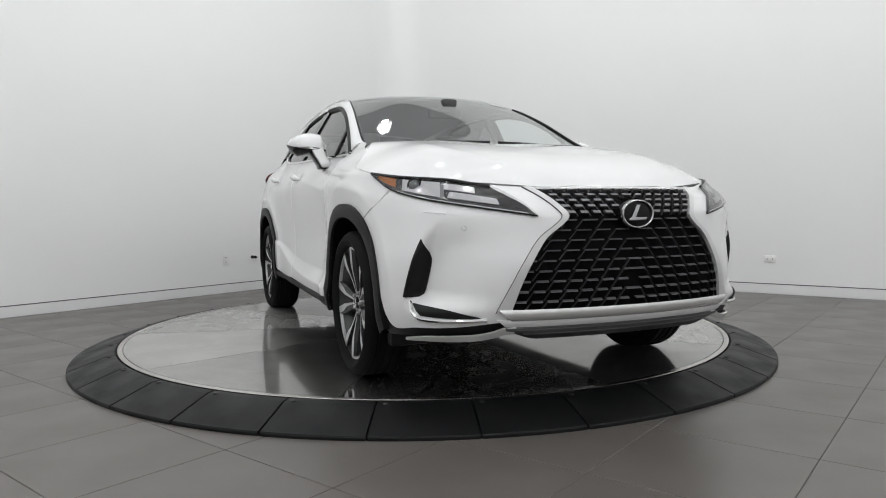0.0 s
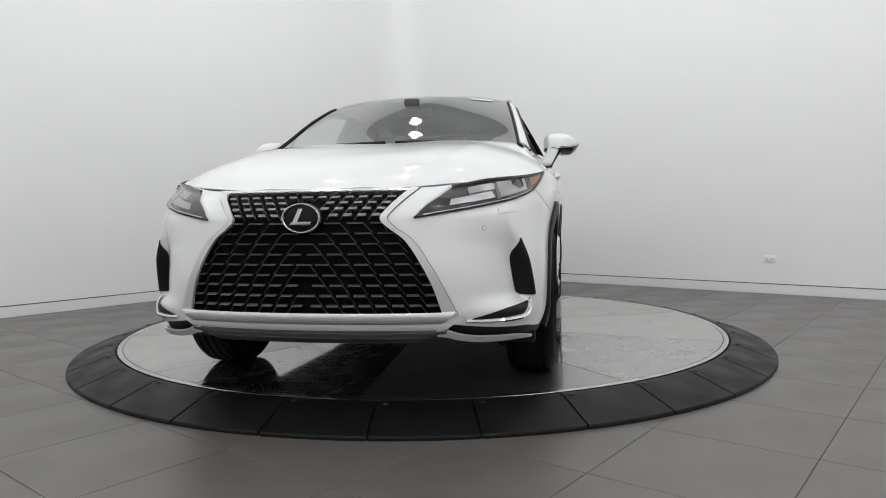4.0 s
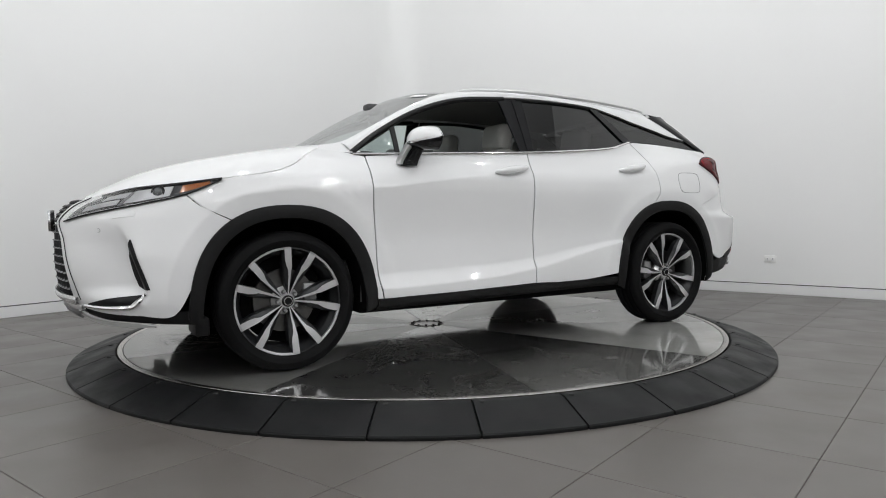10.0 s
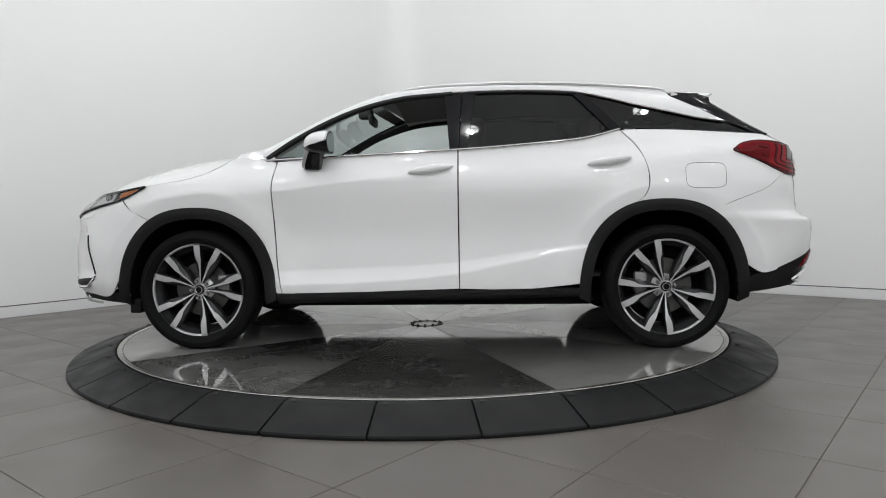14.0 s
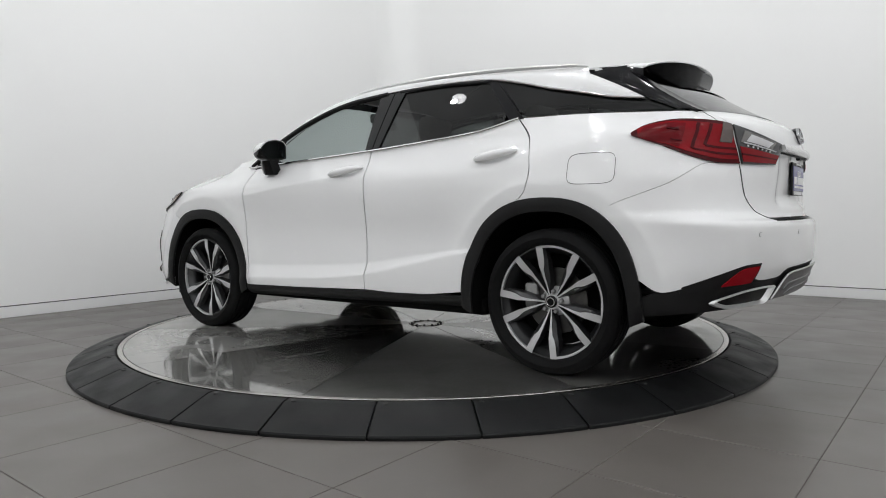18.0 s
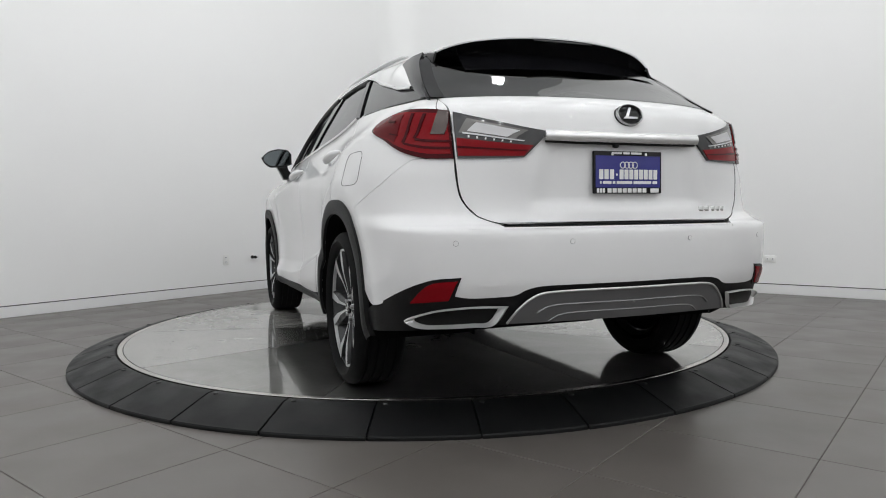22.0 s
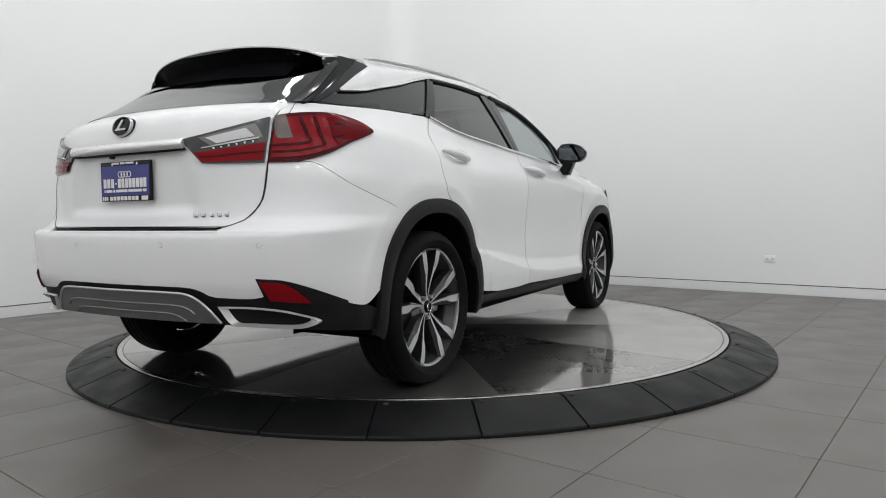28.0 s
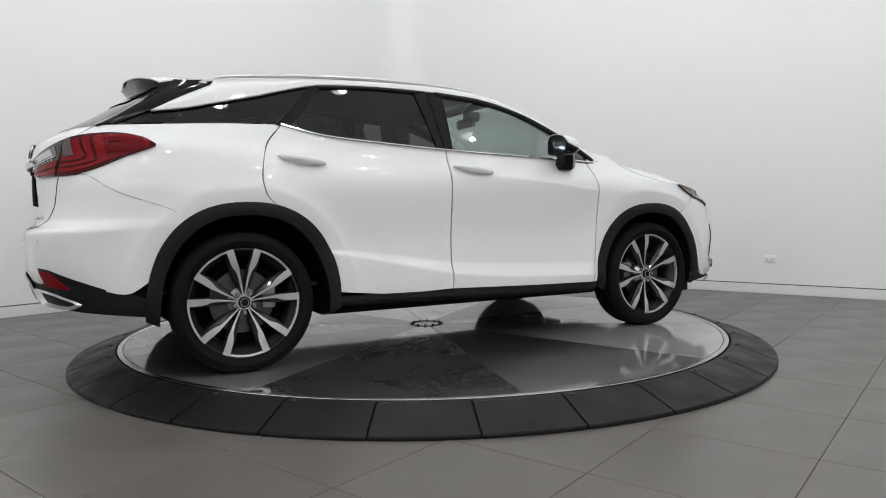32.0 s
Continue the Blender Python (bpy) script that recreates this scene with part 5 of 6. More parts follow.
    sub(s2t, s2b, 0.10, 0.74, 0.56, 0.92, 0.013, M_SMOKECLEAR, "reverse_lens", inner, "clear reversing lens", 0.10)
    sub(s2t, s2b, 0.20, 0.66, 0.62, 0.86, 0.0155, M_TAILCLEAR, "reflector", inner, "bright reflector", 0.10)
    sub(s2t, s2b, 0.10, 0.82, 0.545, 0.58, 0.0165, M_TAILCLEAR, "lens_edge", inner)
    for i in range(6):
        sub(s2t, s2b, 0.16 + 0.10 * i, 0.18 + 0.10 * i, 0.475, 0.525, 0.0145, M_WHITE, "light_dot", inner)
    # chrome bar and what sits on the gate
    def bar_f(s, t):
        v = lerp(-1, 1, s)
        y = abs(v) * 0.352
        z = lerp(1.068, 1.106, t)
        p = polar("R", ang_y("R", y, 1.10), 1.10)
        return Vector((p.x - 0.012 - 0.016 * math.sin(math.pi * (0.15 + 0.7 * t)), math.copysign(p.y, v), z - 0.004 * (1 - v * v)))
    part("gate_bar", sheet_bm(bar_f, 30, 8, (-1.9, 0, 1.08), 0.025), M_BRIGHT, car, "chrome bar across the tailgate")
    # black line below the bar paints the shade on its underside
    both("bar_shade", skin_tube("R", at("R", [("y", 0.0, 1.060), ("y", 0.2, 1.061), ("y", 0.345, 1.066)]), 0.005, 0.003, 20), M_BLACK, car)
    part("camera_pod", box_bm(0.02, 0.022, 0.020, Matrix.Translation((-2.352, 0.055, 1.054)), 0.006), M_BLACK, car)
    for y in (-0.15, 0.15):
        part("plate_light", box_bm(0.012, 0.075, 0.006, Matrix.Translation((-2.350, y, 1.062)), 0.002), M_BLACK, car)
    ex = polar("R", 0.0, 1.172).x
    m = Matrix.Translation((ex - 0.001, -0.012, 1.172)) @ Matrix.Rotation(radians(-90), 4, "Z") @ Matrix.Rotation(radians(90), 4, "X")
    m = m @ Matrix.Rotation(radians(-14), 4, "X")
    emblem(car, m, 0.062, 0.044)
    # number plate with dealer's print as bars
    px = -2.338
    B = lambda x, y0, y1, z0, z1, th=0.004: box_bm(th, y1 - y0, z1 - z0, Matrix.Translation((x, (y0 + y1) / 2, (z0 + z1) / 2)), 0.0012, 1)
    pl = part("number_plate", box_bm(0.012, 0.316, 0.164, Matrix.Translation((px, -0.010, 0.952)), 0.004), M_BLACK, car, "blue plate in a black frame with white print")
    part("plate_face", B(px - 0.006, -0.160, 0.140, 0.893, 1.016), M_BLUE, pl)
    row = lambda z0, z1, spans: [part("print_bar", B(px - 0.0088, -0.010 - b, -0.010 - a, z0, z1, 0.002), M_WHITE, pl, smooth=False) for a, b in spans]
    row(1.0215, 1.030, [(-0.078, -0.032), (-0.026, 0.004), (0.010, 0.060)])
    row(0.925, 0.963, [(-0.136, -0.117), (-0.112, -0.093), (-0.087, -0.068)])
    row(0.939, 0.947, [(-0.059, -0.051)])
    row(0.925, 0.963, [(-0.043 + 0.0227 * i, -0.043 + 0.0227 * i + 0.0185) for i in range(8)])
    row(0.907, 0.918, [(-0.132, -0.125), (-0.119, -0.080), (-0.074, -0.062), (-0.056, 0.016), (0.022, 0.106), (0.112, 0.134)])
    row(0.873, 0.890, [(-0.146 + 0.013 * i, -0.146 + 0.013 * i + 0.0105) for i in range(3)] + [(-0.098 + 0.0232 * i, -0.098 + 0.0232 * i + 0.0185) for i in range(8)] + [(0.102, 0.142)])
    for i in range(4):
        r = lathe_bm([(0.0105, 0), (0.0105, 0.002), (0.0135, 0.002), (0.0135, 0)], 16)
        r.transform(Matrix.Translation((px - 0.008, -0.038 + 0.0185 * i, 0.980)) @ Matrix.Rotation(radians(-90), 4, "Y"))
        part("print_ring", r, M_WHITE, pl)
    for y in (-0.08, 0.075):
        b = lathe_bm([(0, 0.004), (0.006, 0.003), (0.006, 0)], 10)
        b.transform(Matrix.Translation((px - 0.006, y - 0.01, 1.022)) @ Matrix.Rotation(radians(-90), 4, "Y"))
        part("plate_bolt", b, M_CHROME, pl)
    # model badge as bars
    bx = polar("R", ang_y("R", 0.47, 0.808), 0.808).x - 0.002
    for y, w in ((-0.388, 0.026), (-0.422, 0.026), (-0.462, 0.022), (-0.494, 0.022), (-0.524, 0.022)):
        part("badge_bar", box_bm(0.005, w, 0.020, Matrix.Translation((polar("R", ang_y("R", -y, 0.808), 0.808).x - 0.001, y, 0.808)), 0.002), M_CHROME, car, "chrome badge bar")
    # sensors
    for y, z in ((0.27, 0.692), (0.705, 0.692)):
        c = polar("R", ang_y("R", y, z), z)
        c2 = skin("R", 0.01)(ang_y("R", y, z), z)
        sensor(car, c, (c2 - c).normalized())
    # black valance
    low = [("y", 0.0, 0.385), ("y", 0.48, 0.378), ("y", 0.70, 0.370), ("x", -2.1, 0.350), ("x", -1.80, 0.315)]
    hi = [("y", 0.0, 0.540), ("y", 0.38, 0.540), ("y", 0.46, 0.520), ("y", 0.53, 0.496), ("x", -2.27, 0.510), ("x", -2.19, 0.520), ("x", -1.95, 0.446), ("x", -1.835, 0.405)]
    both("rear_valance", patch("R", at("R", low), at("R", hi), at("R", [low[0], hi[0]]), at("R", [low[-1], hi[-1]]), 44, 10, -0.006, 0.02), M_CLAD, car, "matt black rear valance")
    # silver skid piece
    ks = at("R", [("y", 0.0, 0.392), ("y", 0.38, 0.392), ("y", 0.505, 0.392)])
    kt = at("R", [("y", 0.0, 0.511), ("y", 0.32, 0.510), ("y", 0.402, 0.500)])
    sp = patch("R", ks, kt, at("R", [("y", 0.0, 0.392), ("y", 0.0, 0.511)]), at("R", [("y", 0.505, 0.392), ("y", 0.458, 0.46), ("y", 0.402, 0.500)]), 24, 10, 0.010, 0.0)
    part("skid_plate", join_bm([sp, mirrored(sp)]), M_SKID, car, "grey skid plate")
    for z0, y1, r in ((0.458, 0.36, 0.0042), (0.424, 0.31, 0.0036)):
        both("skid_ridge", skin_tube("R", at("R", [("y", 0.0, z0), ("y", y1 - 0.07, z0), ("y", y1, z0 - 0.008), ("y", y1 + 0.035, z0 - 0.03)]), r, 0.010, 24), M_SKID, car)
    both("skid_edge", skin_tube("R", kt + at("R", [("y", 0.462, 0.455), ("y", 0.505, 0.394)]), 0.005, 0.011, 30), M_SILVER, car, "bright upper edge")
    # exhaust finishers
    loop = at("R", [("y", 0.505, 0.458), ("y", 0.62, 0.460), ("y", 0.72, 0.452), ("x", -2.215, 0.438), ("x", -2.127, 0.398), ("x", -2.16, 0.376), ("y", 0.74, 0.376), ("y", 0.62, 0.382), ("y", 0.545, 0.388), ("y", 0.505, 0.458)])
    lc = spline(loop)
    cen = at("R", [("y", 0.68, 0.418)])[0]

    def fin(s, t):
        p = lc(s)
        q = p.lerp(Vector(cen), 0.0 if t < 0.2 else lerp(0.02, 0.24, (t - 0.2) / 0.8) if t > 0.5 else 0.07)
        return skin("R", (0.004, 0.016, 0.015, 0.0, -0.022)[round(t * 4)])(*q)
    both("exhaust_finisher", sheet_bm(fin, 56, 4, (-3.5, 0.64, 0.434)), M_FINISHER, car, "bright trapezoid exhaust finisher")
    both("exhaust_mouth", patch("R", at("R", [("y", 0.555, 0.390), ("y", 0.70, 0.385), ("y", 0.79, 0.39)]), at("R", [("y", 0.52, 0.455), ("y", 0.66, 0.455), ("y", 0.79, 0.43)]), at("R", [("y", 0.555, 0.390), ("y", 0.52, 0.455)]), at("R", [("y", 0.79, 0.39), ("y", 0.79, 0.43)]), 12, 5, -0.020, 0.0), M_DARK, car)
    # reflectors
    bz = patch("R", at("R", [("y", 0.705, 0.476), ("x", -2.20, 0.466), ("x", -2.02, 0.440)]), at("R", [("y", 0.684, 0.568), ("x", -2.25, 0.556), ("x", -2.03, 0.466)]), at("R", [("y", 0.705, 0.476), ("y", 0.684, 0.568)]), at("R", [("x", -2.02, 0.440), ("x", -2.03, 0.466)]), 16, 6, 0.003, 0.004)
    both("reflector_bezel", bz, M_CLAD, car)
    rd = patch("R", at("R", [("y", 0.720, 0.484), ("x", -2.22, 0.476), ("x", -2.175, 0.470)]), at("R", [("y", 0.696, 0.556), ("x", -2.25, 0.542), ("x", -2.18, 0.478)]), at("R", [("y", 0.720, 0.484), ("y", 0.696, 0.556)]), at("R", [("x", -2.175, 0.470), ("x", -2.18, 0.478)]), 12, 5, 0.007, 0.004)
    both("reflector", rd, M_RED, car, "red rear reflector")


def build_trim(car):
    # mirrors
    def pw(c, e):
        return math.copysign(abs(c) ** e, c)

    m_top = table((0.862, 1.262), (0.895, 1.292), (0.95, 1.297), (1.02, 1.282), (1.06, 1.254), (1.078, 1.232))
    m_mid = table((0.862, 1.196), (0.95, 1.203), (1.03, 1.214), (1.078, 1.226))
    m_bot = table((0.862, 1.182), (0.92, 1.164), (1.01, 1.158), (1.055, 1.184), (1.078, 1.222))
    m_front = table((0.862, 0.640), (0.90, 0.695), (0.97, 0.712), (1.04, 0.672), (1.078, 0.575))

    def shell(a0, a1, out=0.0):
        def f(s, t):
            y = lerp(0.862, 1.078, s)
            a = radians(lerp(a0, a1, t))
            c, sn = math.cos(a), math.sin(a)
            h = m_top(y) - m_mid(y) if sn > 0 else m_mid(y) - m_bot(y)
            return Vector((0.556 + (m_front(y) - 0.556 + out) * pw(c, 0.75), y, m_mid(y) + (h + out) * pw(sn, 0.8)))
        return f
    hub = (0.60, 0.965, 1.22)
    caps = both("mirror", sheet_bm(shell(0, 90), 24, 10, hub, 0.004), M_PAINT, car, "door mirror with a white cap and black base")
    low = sheet_bm(shell(-90, -12), 24, 8, hub)
    strip = sheet_bm(shell(-12, 0, 0.002), 24, 2, hub, 0.003)

    def face(k, x):
        def f(s, t):
            y = lerp(0.862 + 0.016 * k, 1.078 - 0.014 * k, s)
            return Vector((x, y, lerp(m_bot(y) + 0.012 * k, m_top(y) - 0.012 * k, t)))
        return f
    back = sheet_bm(face(0, 0.560), 20, 8, (0.75, 0.965, 1.22), 0.004)
    glass = sheet_bm(face(1, 0.553), 18, 8, (0.75, 0.965, 1.22), 0.002)

    def block(secs):
        """A closed bar through level sections (x0, x1, y0, y1, z)."""
        bm = bmesh.new()
        rings = [[bm.verts.new(p) for p in ((x0, y0, z), (x1, y0, z), (x1, y1, z), (x0, y1, z))] for x0, x1, y0, y1, z in secs]
        for p, q in zip(rings, rings[1:]):
            for k in range(4):
                bm.faces.new((p[k], p[(k + 1) % 4], q[(k + 1) % 4], q[k]))
        bm.faces.new(rings[0])
        bm.faces.new(rings[-1])
        bmesh.ops.recalc_face_normals(bm, faces=bm.faces[:])
        bmesh.ops.bevel(bm, geom=bm.edges[:], offset=0.006, segments=2, affect="EDGES", profile=0.5)
        return bm
    foot = block([(0.632, 0.722, 0.845, 0.912, 1.074), (0.630, 0.722, 0.840, 0.922, 1.100), (0.618, 0.700, 0.880, 0.952, 1.150), (0.585, 0.668, 0.895, 0.985, 1.200)])
    edge = block([(0.716, 0.744, 0.850, 0.906, 1.082), (0.712, 0.742, 0.846, 0.918, 1.104), (0.692, 0.722, 0.880, 0.945, 1.158), (0.660, 0.694, 0.890, 0.965, 1.208)])
    for bm, mat, name, lab in ((low, M_GLOSSBLACK, "mirror_base", "gloss black mirror underside"), (strip, M_CHROME, "mirror_strip", ""), (back, M_BLACK, "mirror_rim", ""), (glass, M_MIRROR, "mirror_glass", "dark mirror glass"), (foot, M_GLOSSBLACK, "mirror_foot", "black mirror foot"), (edge, M_SILVER, "foot_edge", "silver edge of the mirror foot")):
        o = mirrored(bm)
        part(name, bm, mat, caps[0], lab)
        part(name, o, mat, caps[1], lab)
    # door handles
    for doors, x0, x1, z0, z1 in ((DOORS, 0.105, -0.155, 1.048, 1.085), (DOORS2, -0.945, -1.195, 1.082, 1.118)):
        pts = []
        for i in range(17):
            u = i / 16
            x, z = lerp(x0, x1, u), lerp(z0, z1, u)
            pts.append(Vector((x, half(x, z) + 0.004 + 0.040 * math.sin(math.pi * u) ** 0.6, z)))
        bm = tube_bm(pts, lambda u: 0.006 + 0.0185 * math.sin(math.pi * u) ** 0.6, 12, True, 1.0)
        o = mirrored(bm)
        part("handle", bm, M_PAINT, doors[0], "white pull handle")
        part("handle", o, M_PAINT, doors[1], "white pull handle")
    # fuel flap on the car's left
    loop = []
    cx, cz, hx, hz = -1.614, 1.004, 0.116, 0.073
    for i in range(41):
        a = 2 * math.pi * i / 40
        loop.append((cx + hx * pw(math.cos(a), 0.42), cz + hz * pw(math.sin(a), 0.42) - 0.02 * math.cos(a) * 0))
    part("fuel_flap", skin_tube("S", loop, 0.0014, 0.0, 80, True, True), M_RIMDARK, car, "rounded fuel flap outline")
    # exhaust and axles below
    muff = tube_bm([(-1.9, -0.45, 0.41), (-1.9, 0.45, 0.41)], 0.075, 16)
    part("muffler", muff, M_UNDER, car, "dark muffler")
    part("exhaust_pipe", tube_bm([(0.7, 0.12, 0.24), (-0.6, 0.12, 0.24), (-1.2, 0.15, 0.33), (-1.85, 0.15, 0.33)], 0.03, 10), M_UNDER, car)
    for x in (WB, -1.39):
        part("axle", tube_bm([(x, -0.7, 0.34), (x, 0.7, 0.34)], 0.045, 10), M_UNDER, car)
        part("subframe", box_bm(0.35, 0.8, 0.10, Matrix.Translation((x, 0, 0.28)), 0.03), M_UNDER, car)


def build_wheels(car):
    # built facing +y round the origin, then set at the four corners
    tw = 0.1175
    prof = [(0.277, 0.078), (0.283, 0.096), (0.296, 0.108), (0.317, tw), (0.335, 0.112), (0.350, 0.100), (0.3585, 0.088)]
    grooves = (0.062, 0.020, -0.020, -0.062)
    for g in grooves:
        prof += [(WHEEL_R, g + 0.006), (WHEEL_R - 0.007, g + 0.005), (WHEEL_R - 0.007, g - 0.005), (WHEEL_R, g - 0.006)]
    prof += [(0.3585, -0.088), (0.350, -0.100), (0.335, -0.112), (0.315, -tw), (0.283, -0.100), (0.277, -0.085)]
    tyre = lathe_bm(prof, 72, "Y")
    barrel = lathe_bm([(0.283, 0.080), (0.281, 0.087), (0.272, 0.087), (0.266, 0.070), (0.250, 0.055), (0.235, 0.02), (0.230, -0.06), (0.255, -0.088)], 64, "Y")
    lip = lathe_bm([(0.268, 0.076), (0.2695, 0.089), (0.272, 0.0905), (0.2795, 0.0905), (0.282, 0.088), (0.283, 0.080)], 16, "Y", False, radians(-25), radians(25))

    def keep(name, bm, mat, sharp=35):
        o = part(name, bm, mat, None, "", sharp)
        me = o.data
        bpy.data.objects.remove(o)
        return me
    me_tyre = keep("tyre", tyre, M_TYRE)
    me_barrel = keep("wheel", barrel, M_RIMDARK)
    me_lip = keep("rim_lip", lip, M_MACHINED)
    # a spoke: machined face on dark flanks, leaning a little to one side
    def spoke(sg):
        # radius, middle of the machined face, its half width, width of the dark flank on the pocket's side
        c = [(0.036, 0.0045, 0.0035, 0.004), (0.050, 0.0065, 0.0035, 0.007), (0.070, 0.0105, 0.0038, 0.013), (0.095, 0.0155, 0.0052, 0.020), (0.120, 0.0200, 0.0058, 0.027), (0.158, 0.0300, 0.0085, 0.029), (0.182, 0.0405, 0.0160, 0.021), (0.205, 0.0500, 0.0180, 0.014), (0.240, 0.0610, 0.0185, 0.010), (0.2755, 0.0710, 0.0190, 0.008)]
        bm = bmesh.new()
        rows = []
        for r, mdl, w, fl in c:
            y1 = 0.064 + 0.0265 * smooth01((r - 0.04) / 0.20)
            y0 = y1 - 0.050
            row = ((r, y0, mdl - w - 0.004), (r, y1 - 0.004, mdl - w - 0.001), (r, y1, mdl - w), (r, y1, mdl + w), (r, y1 - 0.014, mdl + w + fl * 0.75), (r, y0, mdl + w + fl))
            rows.append([bm.verts.new((p[0], p[1], p[2] * sg)) for p in row])
        for p, q in zip(rows, rows[1:]):
            for k in range(5):
                f = bm.faces.new((p[k], q[k], q[k + 1], p[k + 1]))
                f.material_index = 1 if k == 2 else 0
        bm.faces.new(rows[0])
        bm.faces.new(rows[-1])
        bmesh.ops.recalc_face_normals(bm, faces=bm.faces[:])
        me = bpy.data.meshes.new("spoke")
        bm.to_mesh(me)
        bm.free()
        me.materials.append(M_RIMDARK)
        me.materials.append(M_MACHINED)
        return me
    me_sp = (spoke(1), spoke(-1))
    me_hub = keep("hub", lathe_bm([(0.0, 0.062), (0.036, 0.0635), (0.040, 0.060), (0.050, 0.040), (0.074, 0.02), (0.074, 0.0)], 40, "Y"), M_MACHINED)
    me_cap = keep("centre_cap", lathe_bm([(0.0, 0.078), (0.024, 0.077), (0.030, 0.072), (0.031, 0.060)], 28, "Y"), M_GLOSSBLACK)
    me_ring = keep("cap_ring", lathe_bm([(0.018, 0.0775), (0.019, 0.0795), (0.022, 0.0795), (0.023, 0.077)], 24, "Y"), M_CHROME)
    me_nut = keep("lug_nut", lathe_bm([(0.0, 0.076), (0.008, 0.075), (0.0105, 0.070), (0.0115, 0.055)], 10, "Y"), M_CALIPER)
    me_disc = keep("brake_disc", lathe_bm([(0.07, -0.005), (0.07, 0.008), (0.165, 0.008), (0.165, -0.012), (0.07, -0.012)], 48, "Y"), M_IRON)
    me_cal = keep("caliper", box_bm(0.075, 0.06, 0.13, None, 0.014), M_CALIPER)
    me_back = keep("brake_shield", lathe_bm([(0.0, -0.03), (0.225, -0.03), (0.225, -0.05)], 40, "Y"), M_UNDER)
    for cx, sg, turn in ((WB, 1, 39.5), (-1.395, 1, 8.0), (WB, -1, 0.0), (-1.395, -1, 54.0)):
        w = new("wheel", me_barrel)
        w.parent = car
        w["label"] = "alloy wheel with machined split spokes"
        flip = Matrix.Rotation(math.pi, 4, "Z") if sg < 0 else Matrix.Identity(4)
        w.matrix_basis = Matrix.Translation((cx, sg * WHEEL_Y, WHEEL_Z)) @ flip
        o = share("tyre", me_tyre, Matrix.Identity(4), w)
        o["label"] = "black road tyre"
        for k in range(5):
            # angle of each pair's middle, seen from outside
            mid = turn - 36 + 72 * k
            for me in me_sp:
                share("spoke", me, Matrix.Rotation(radians(-(180 - mid)), 4, "Y"), w)
            share("rim_lip", me_lip, Matrix.Rotation(radians(-(180 - mid) + 36), 4, "Y"), w)
            a = radians(180 - (mid + 36))
            share("lug_nut", me_nut, Matrix.Translation((0.052 * math.cos(a), 0, 0.052 * math.sin(a))), w)
        share("hub", me_hub, Matrix.Identity(4), w)
        share("centre_cap", me_cap, Matrix.Identity(4), w)
        share("cap_ring", me_ring, Matrix.Identity(4), w)
        share("brake_disc", me_disc, Matrix.Identity(4), w)
        share("caliper", me_cal, Matrix.Translation((0.135 * (1 if cx > 0 else -1) * -1 * sg, 0.0, 0.02)), w)
        share("brake_shield", me_back, Matrix.Identity(4), w)


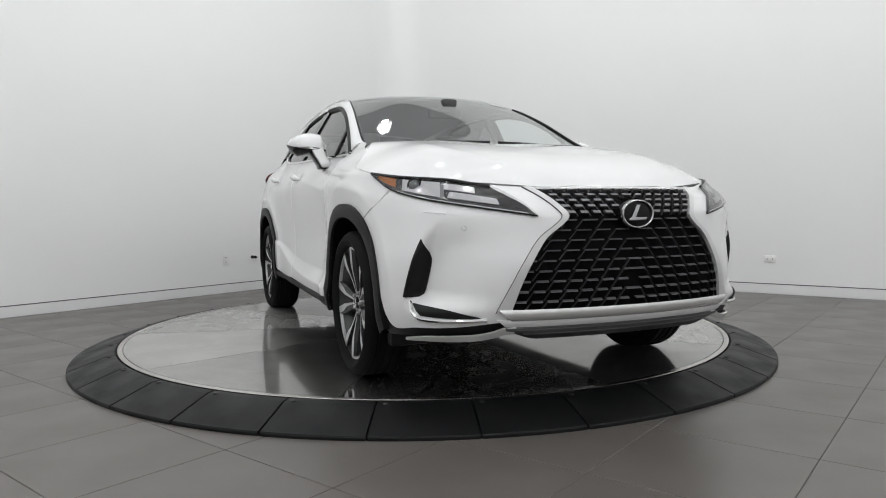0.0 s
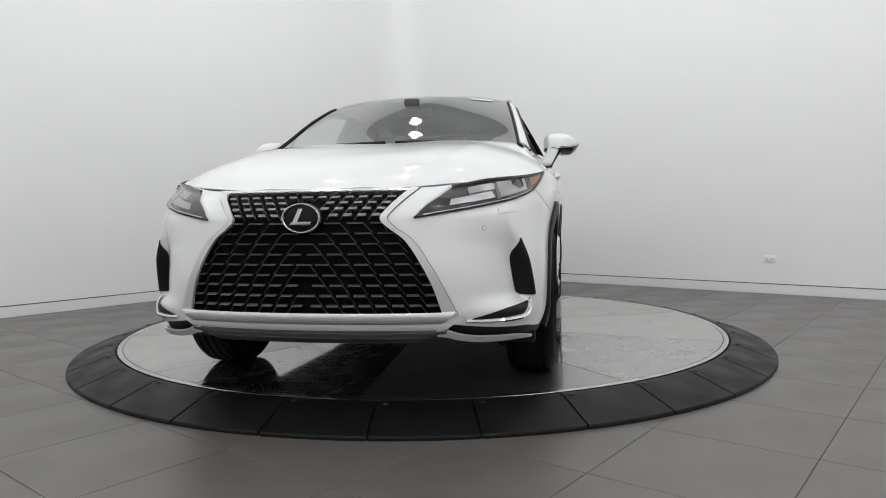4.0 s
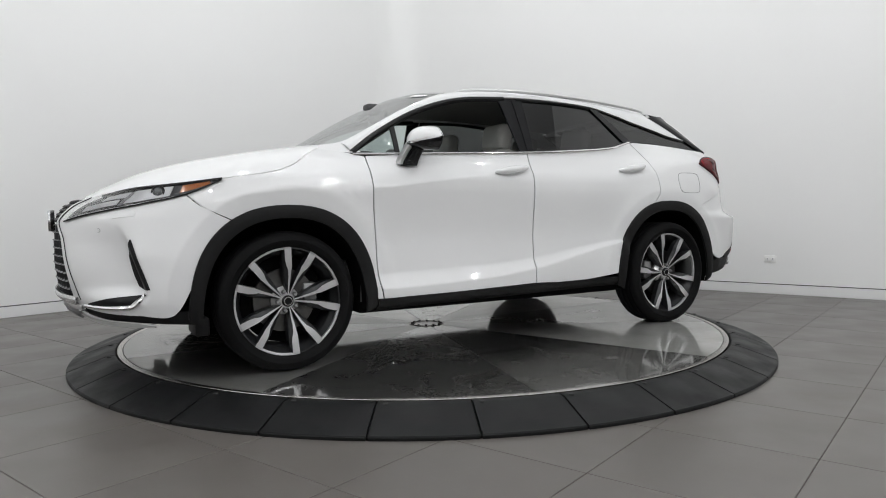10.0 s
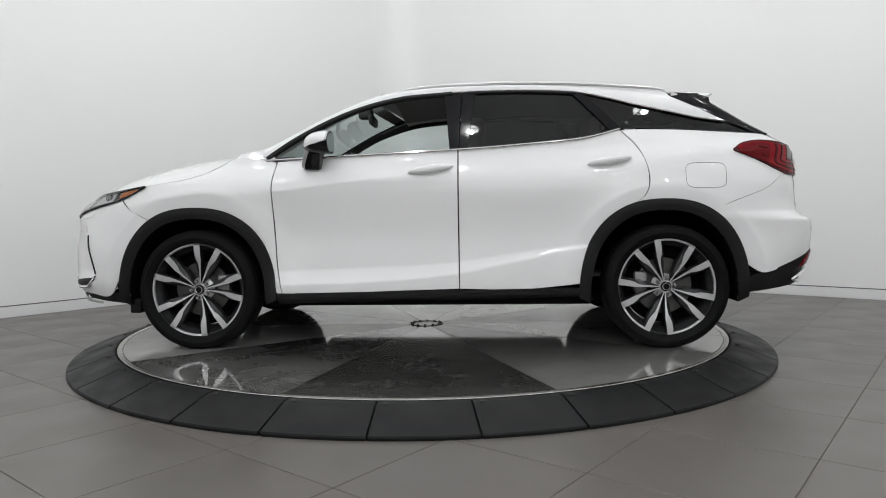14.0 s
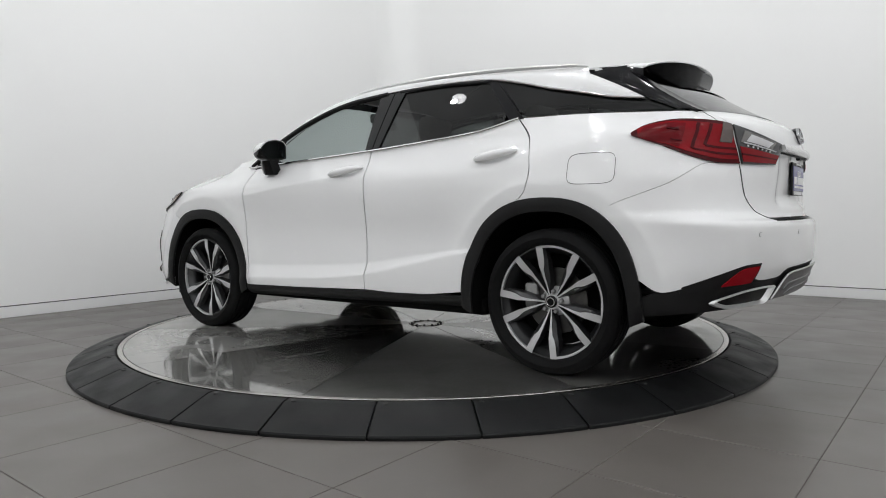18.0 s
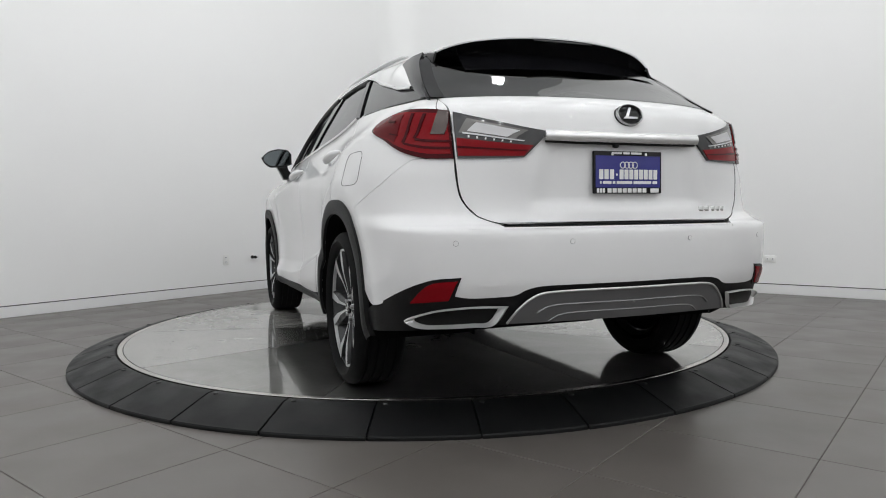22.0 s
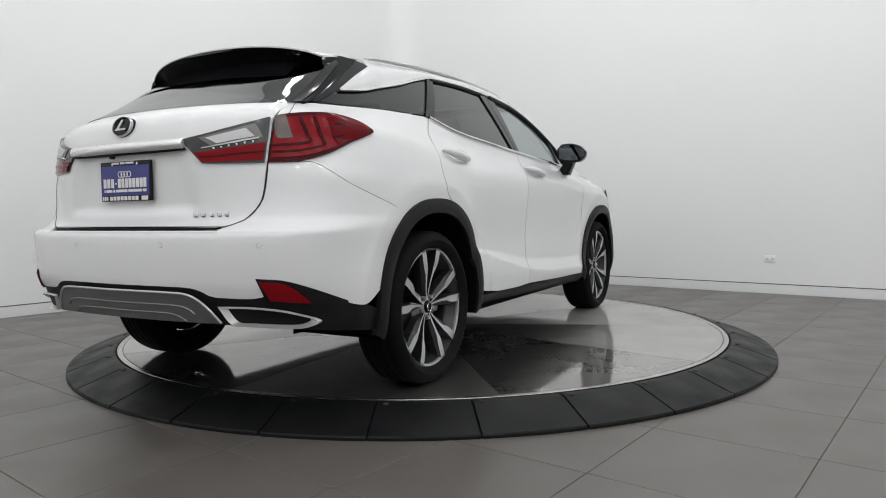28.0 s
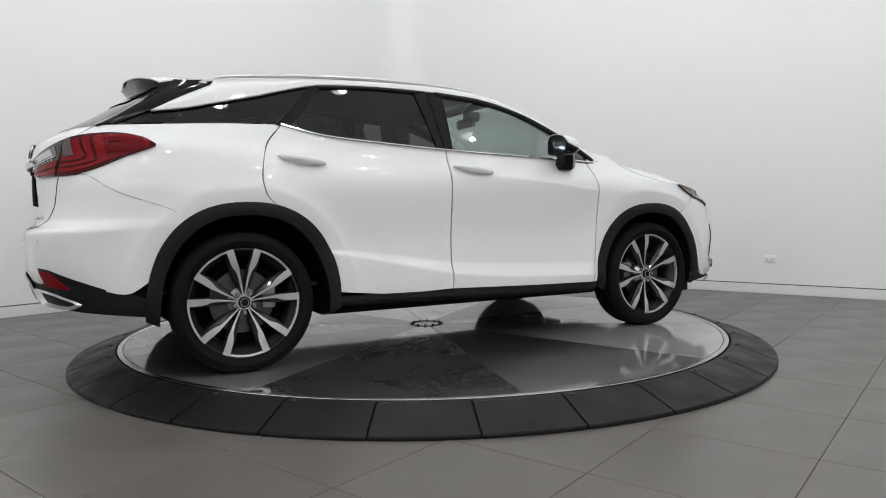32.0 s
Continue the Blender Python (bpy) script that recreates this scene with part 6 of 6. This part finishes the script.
def build_interior(car):
    def seat(x, y):
        base = box_bm(0.52, 0.50, 0.16, Matrix.Translation((x + 0.06, y, 0.62)), 0.05, 3)
        s = part("seat", base, M_SEAT, car, "light grey leather seat")
        part("backrest", box_bm(0.15, 0.50, 0.62, Matrix.Translation((x - 0.24, y, 0.93)) @ Matrix.Rotation(radians(-14), 4, "Y"), 0.055, 3), M_SEAT, s)
        part("headrest", box_bm(0.11, 0.27, 0.19, Matrix.Translation((x - 0.345, y, 1.325)) @ Matrix.Rotation(radians(-8), 4, "Y"), 0.045, 3), M_SEAT, s)
        for dy in (-0.05, 0.05):
            part("headrest_post", tube_bm([(x - 0.31, y + dy, 1.18), (x - 0.335, y + dy, 1.27)], 0.007, 8), M_CHROME, s)
    for y in (0.36, -0.36):
        seat(0.05, y)
        seat(-0.70, y * 0.9)
    part("dashboard", sheet_bm(lambda s, t: Vector((lerp(1.12, 0.62, t) - 0.02 * math.sin(math.pi * s), lerp(-0.72, 0.72, s), spline([(0, 1.135), (0.5, 1.165), (0.8, 1.13), (1.0, 0.85)])(t)[1])), 16, 12, (0.8, 0, 0.5), 0.02), M_INTERIOR, car, "dark dashboard")
    wheel = []
    for i in range(33):
        a = 2 * math.pi * i / 32
        wheel.append((0.47 + 0.065 * math.sin(a), 0.36 + 0.185 * math.cos(a), 1.03 + 0.175 * math.sin(a)))
    sw = part("steering_wheel", tube_bm(wheel, 0.016, 10, False), M_INTERIOR, car, "dark leather steering wheel")
    part("wheel_boss", box_bm(0.06, 0.16, 0.10, Matrix.Translation((0.48, 0.36, 1.02)), 0.02), M_INTERIOR, sw)
    part("column", tube_bm([(0.48, 0.36, 1.02), (0.75, 0.36, 0.95)], 0.045, 12), M_INTERIOR, sw)
    rm = part("rear_view_mirror", box_bm(0.035, 0.24, 0.07, Matrix.Translation((0.45, 0.0, 1.475)), 0.015), M_INTERIOR, car, "dark inside mirror")
    part("mirror_stem", box_bm(0.10, 0.10, 0.07, Matrix.Translation((0.50, 0.0, 1.525)), 0.015), M_INTERIOR, rm)
    part("headliner", sheet_bm(lambda s, t: Vector((lerp(-1.5, 0.28, t), lerp(-0.58, 0.58, s), lerp(ROOF_Z(lerp(-1.5, 0.28, t)), RAIL_Z(lerp(-1.5, 0.27, t)), abs(lerp(-1, 1, s)) ** 2.6) - 0.025)), 12, 16, (0, 0, 2.5)), M_HEADLINER, car, "pale headliner")
    both("pillar_lining", sheet_bm(lambda s, t: spline([(0.98, 0.70, 1.185), (0.60, 0.645, 1.40), (0.27, 0.585, 1.53)])(s).lerp(spline([(0.93, 0.745, 1.16), (0.55, 0.69, 1.385), (0.25, 0.635, 1.50)])(s), t), 10, 2, (0.3, 0, 1.0)), M_INTERIOR, car)
    part("cabin_floor", box_bm(3.0, 1.5, 0.02, Matrix.Translation((-0.5, 0, 0.42))), M_INTERIOR, car)
    part("load_cover", box_bm(0.75, 1.25, 0.02, Matrix.Translation((-1.70, 0, 1.13))), M_INTERIOR, car)
    part("centre_console", box_bm(0.7, 0.22, 0.30, Matrix.Translation((0.30, 0, 0.70)), 0.04), M_INTERIOR, car)
    both("door_lining", sheet_bm(lambda s, t: Vector((lerp(0.88, -1.2, s), half(lerp(0.88, -1.2, s), 1.1) - 0.085, lerp(0.5 if s < 0.7 else 0.95, 1.145, t) + 0.03 * s)), 16, 6, (0, 3, 0.8)), M_INTERIOR, car)


build_grille(car)
build_headlamps(car)
build_tail(car)
build_trim(car)
build_wheels(car)
build_interior(car)

# the car stands a little off the turntable's axis
OFFSET = Matrix.Translation((-0.088, 0.016, 0))
for child in car.children:
    child.matrix_basis = OFFSET @ child.matrix_basis


def motions():
    rows = []
    for k in range(33):
        rows.append((float(k), pose(0, 0, DECK, 0, 0, -68.93 - 8.2635 * k)))
    walk(car, rows)
    walk(deck, rows)


motions()
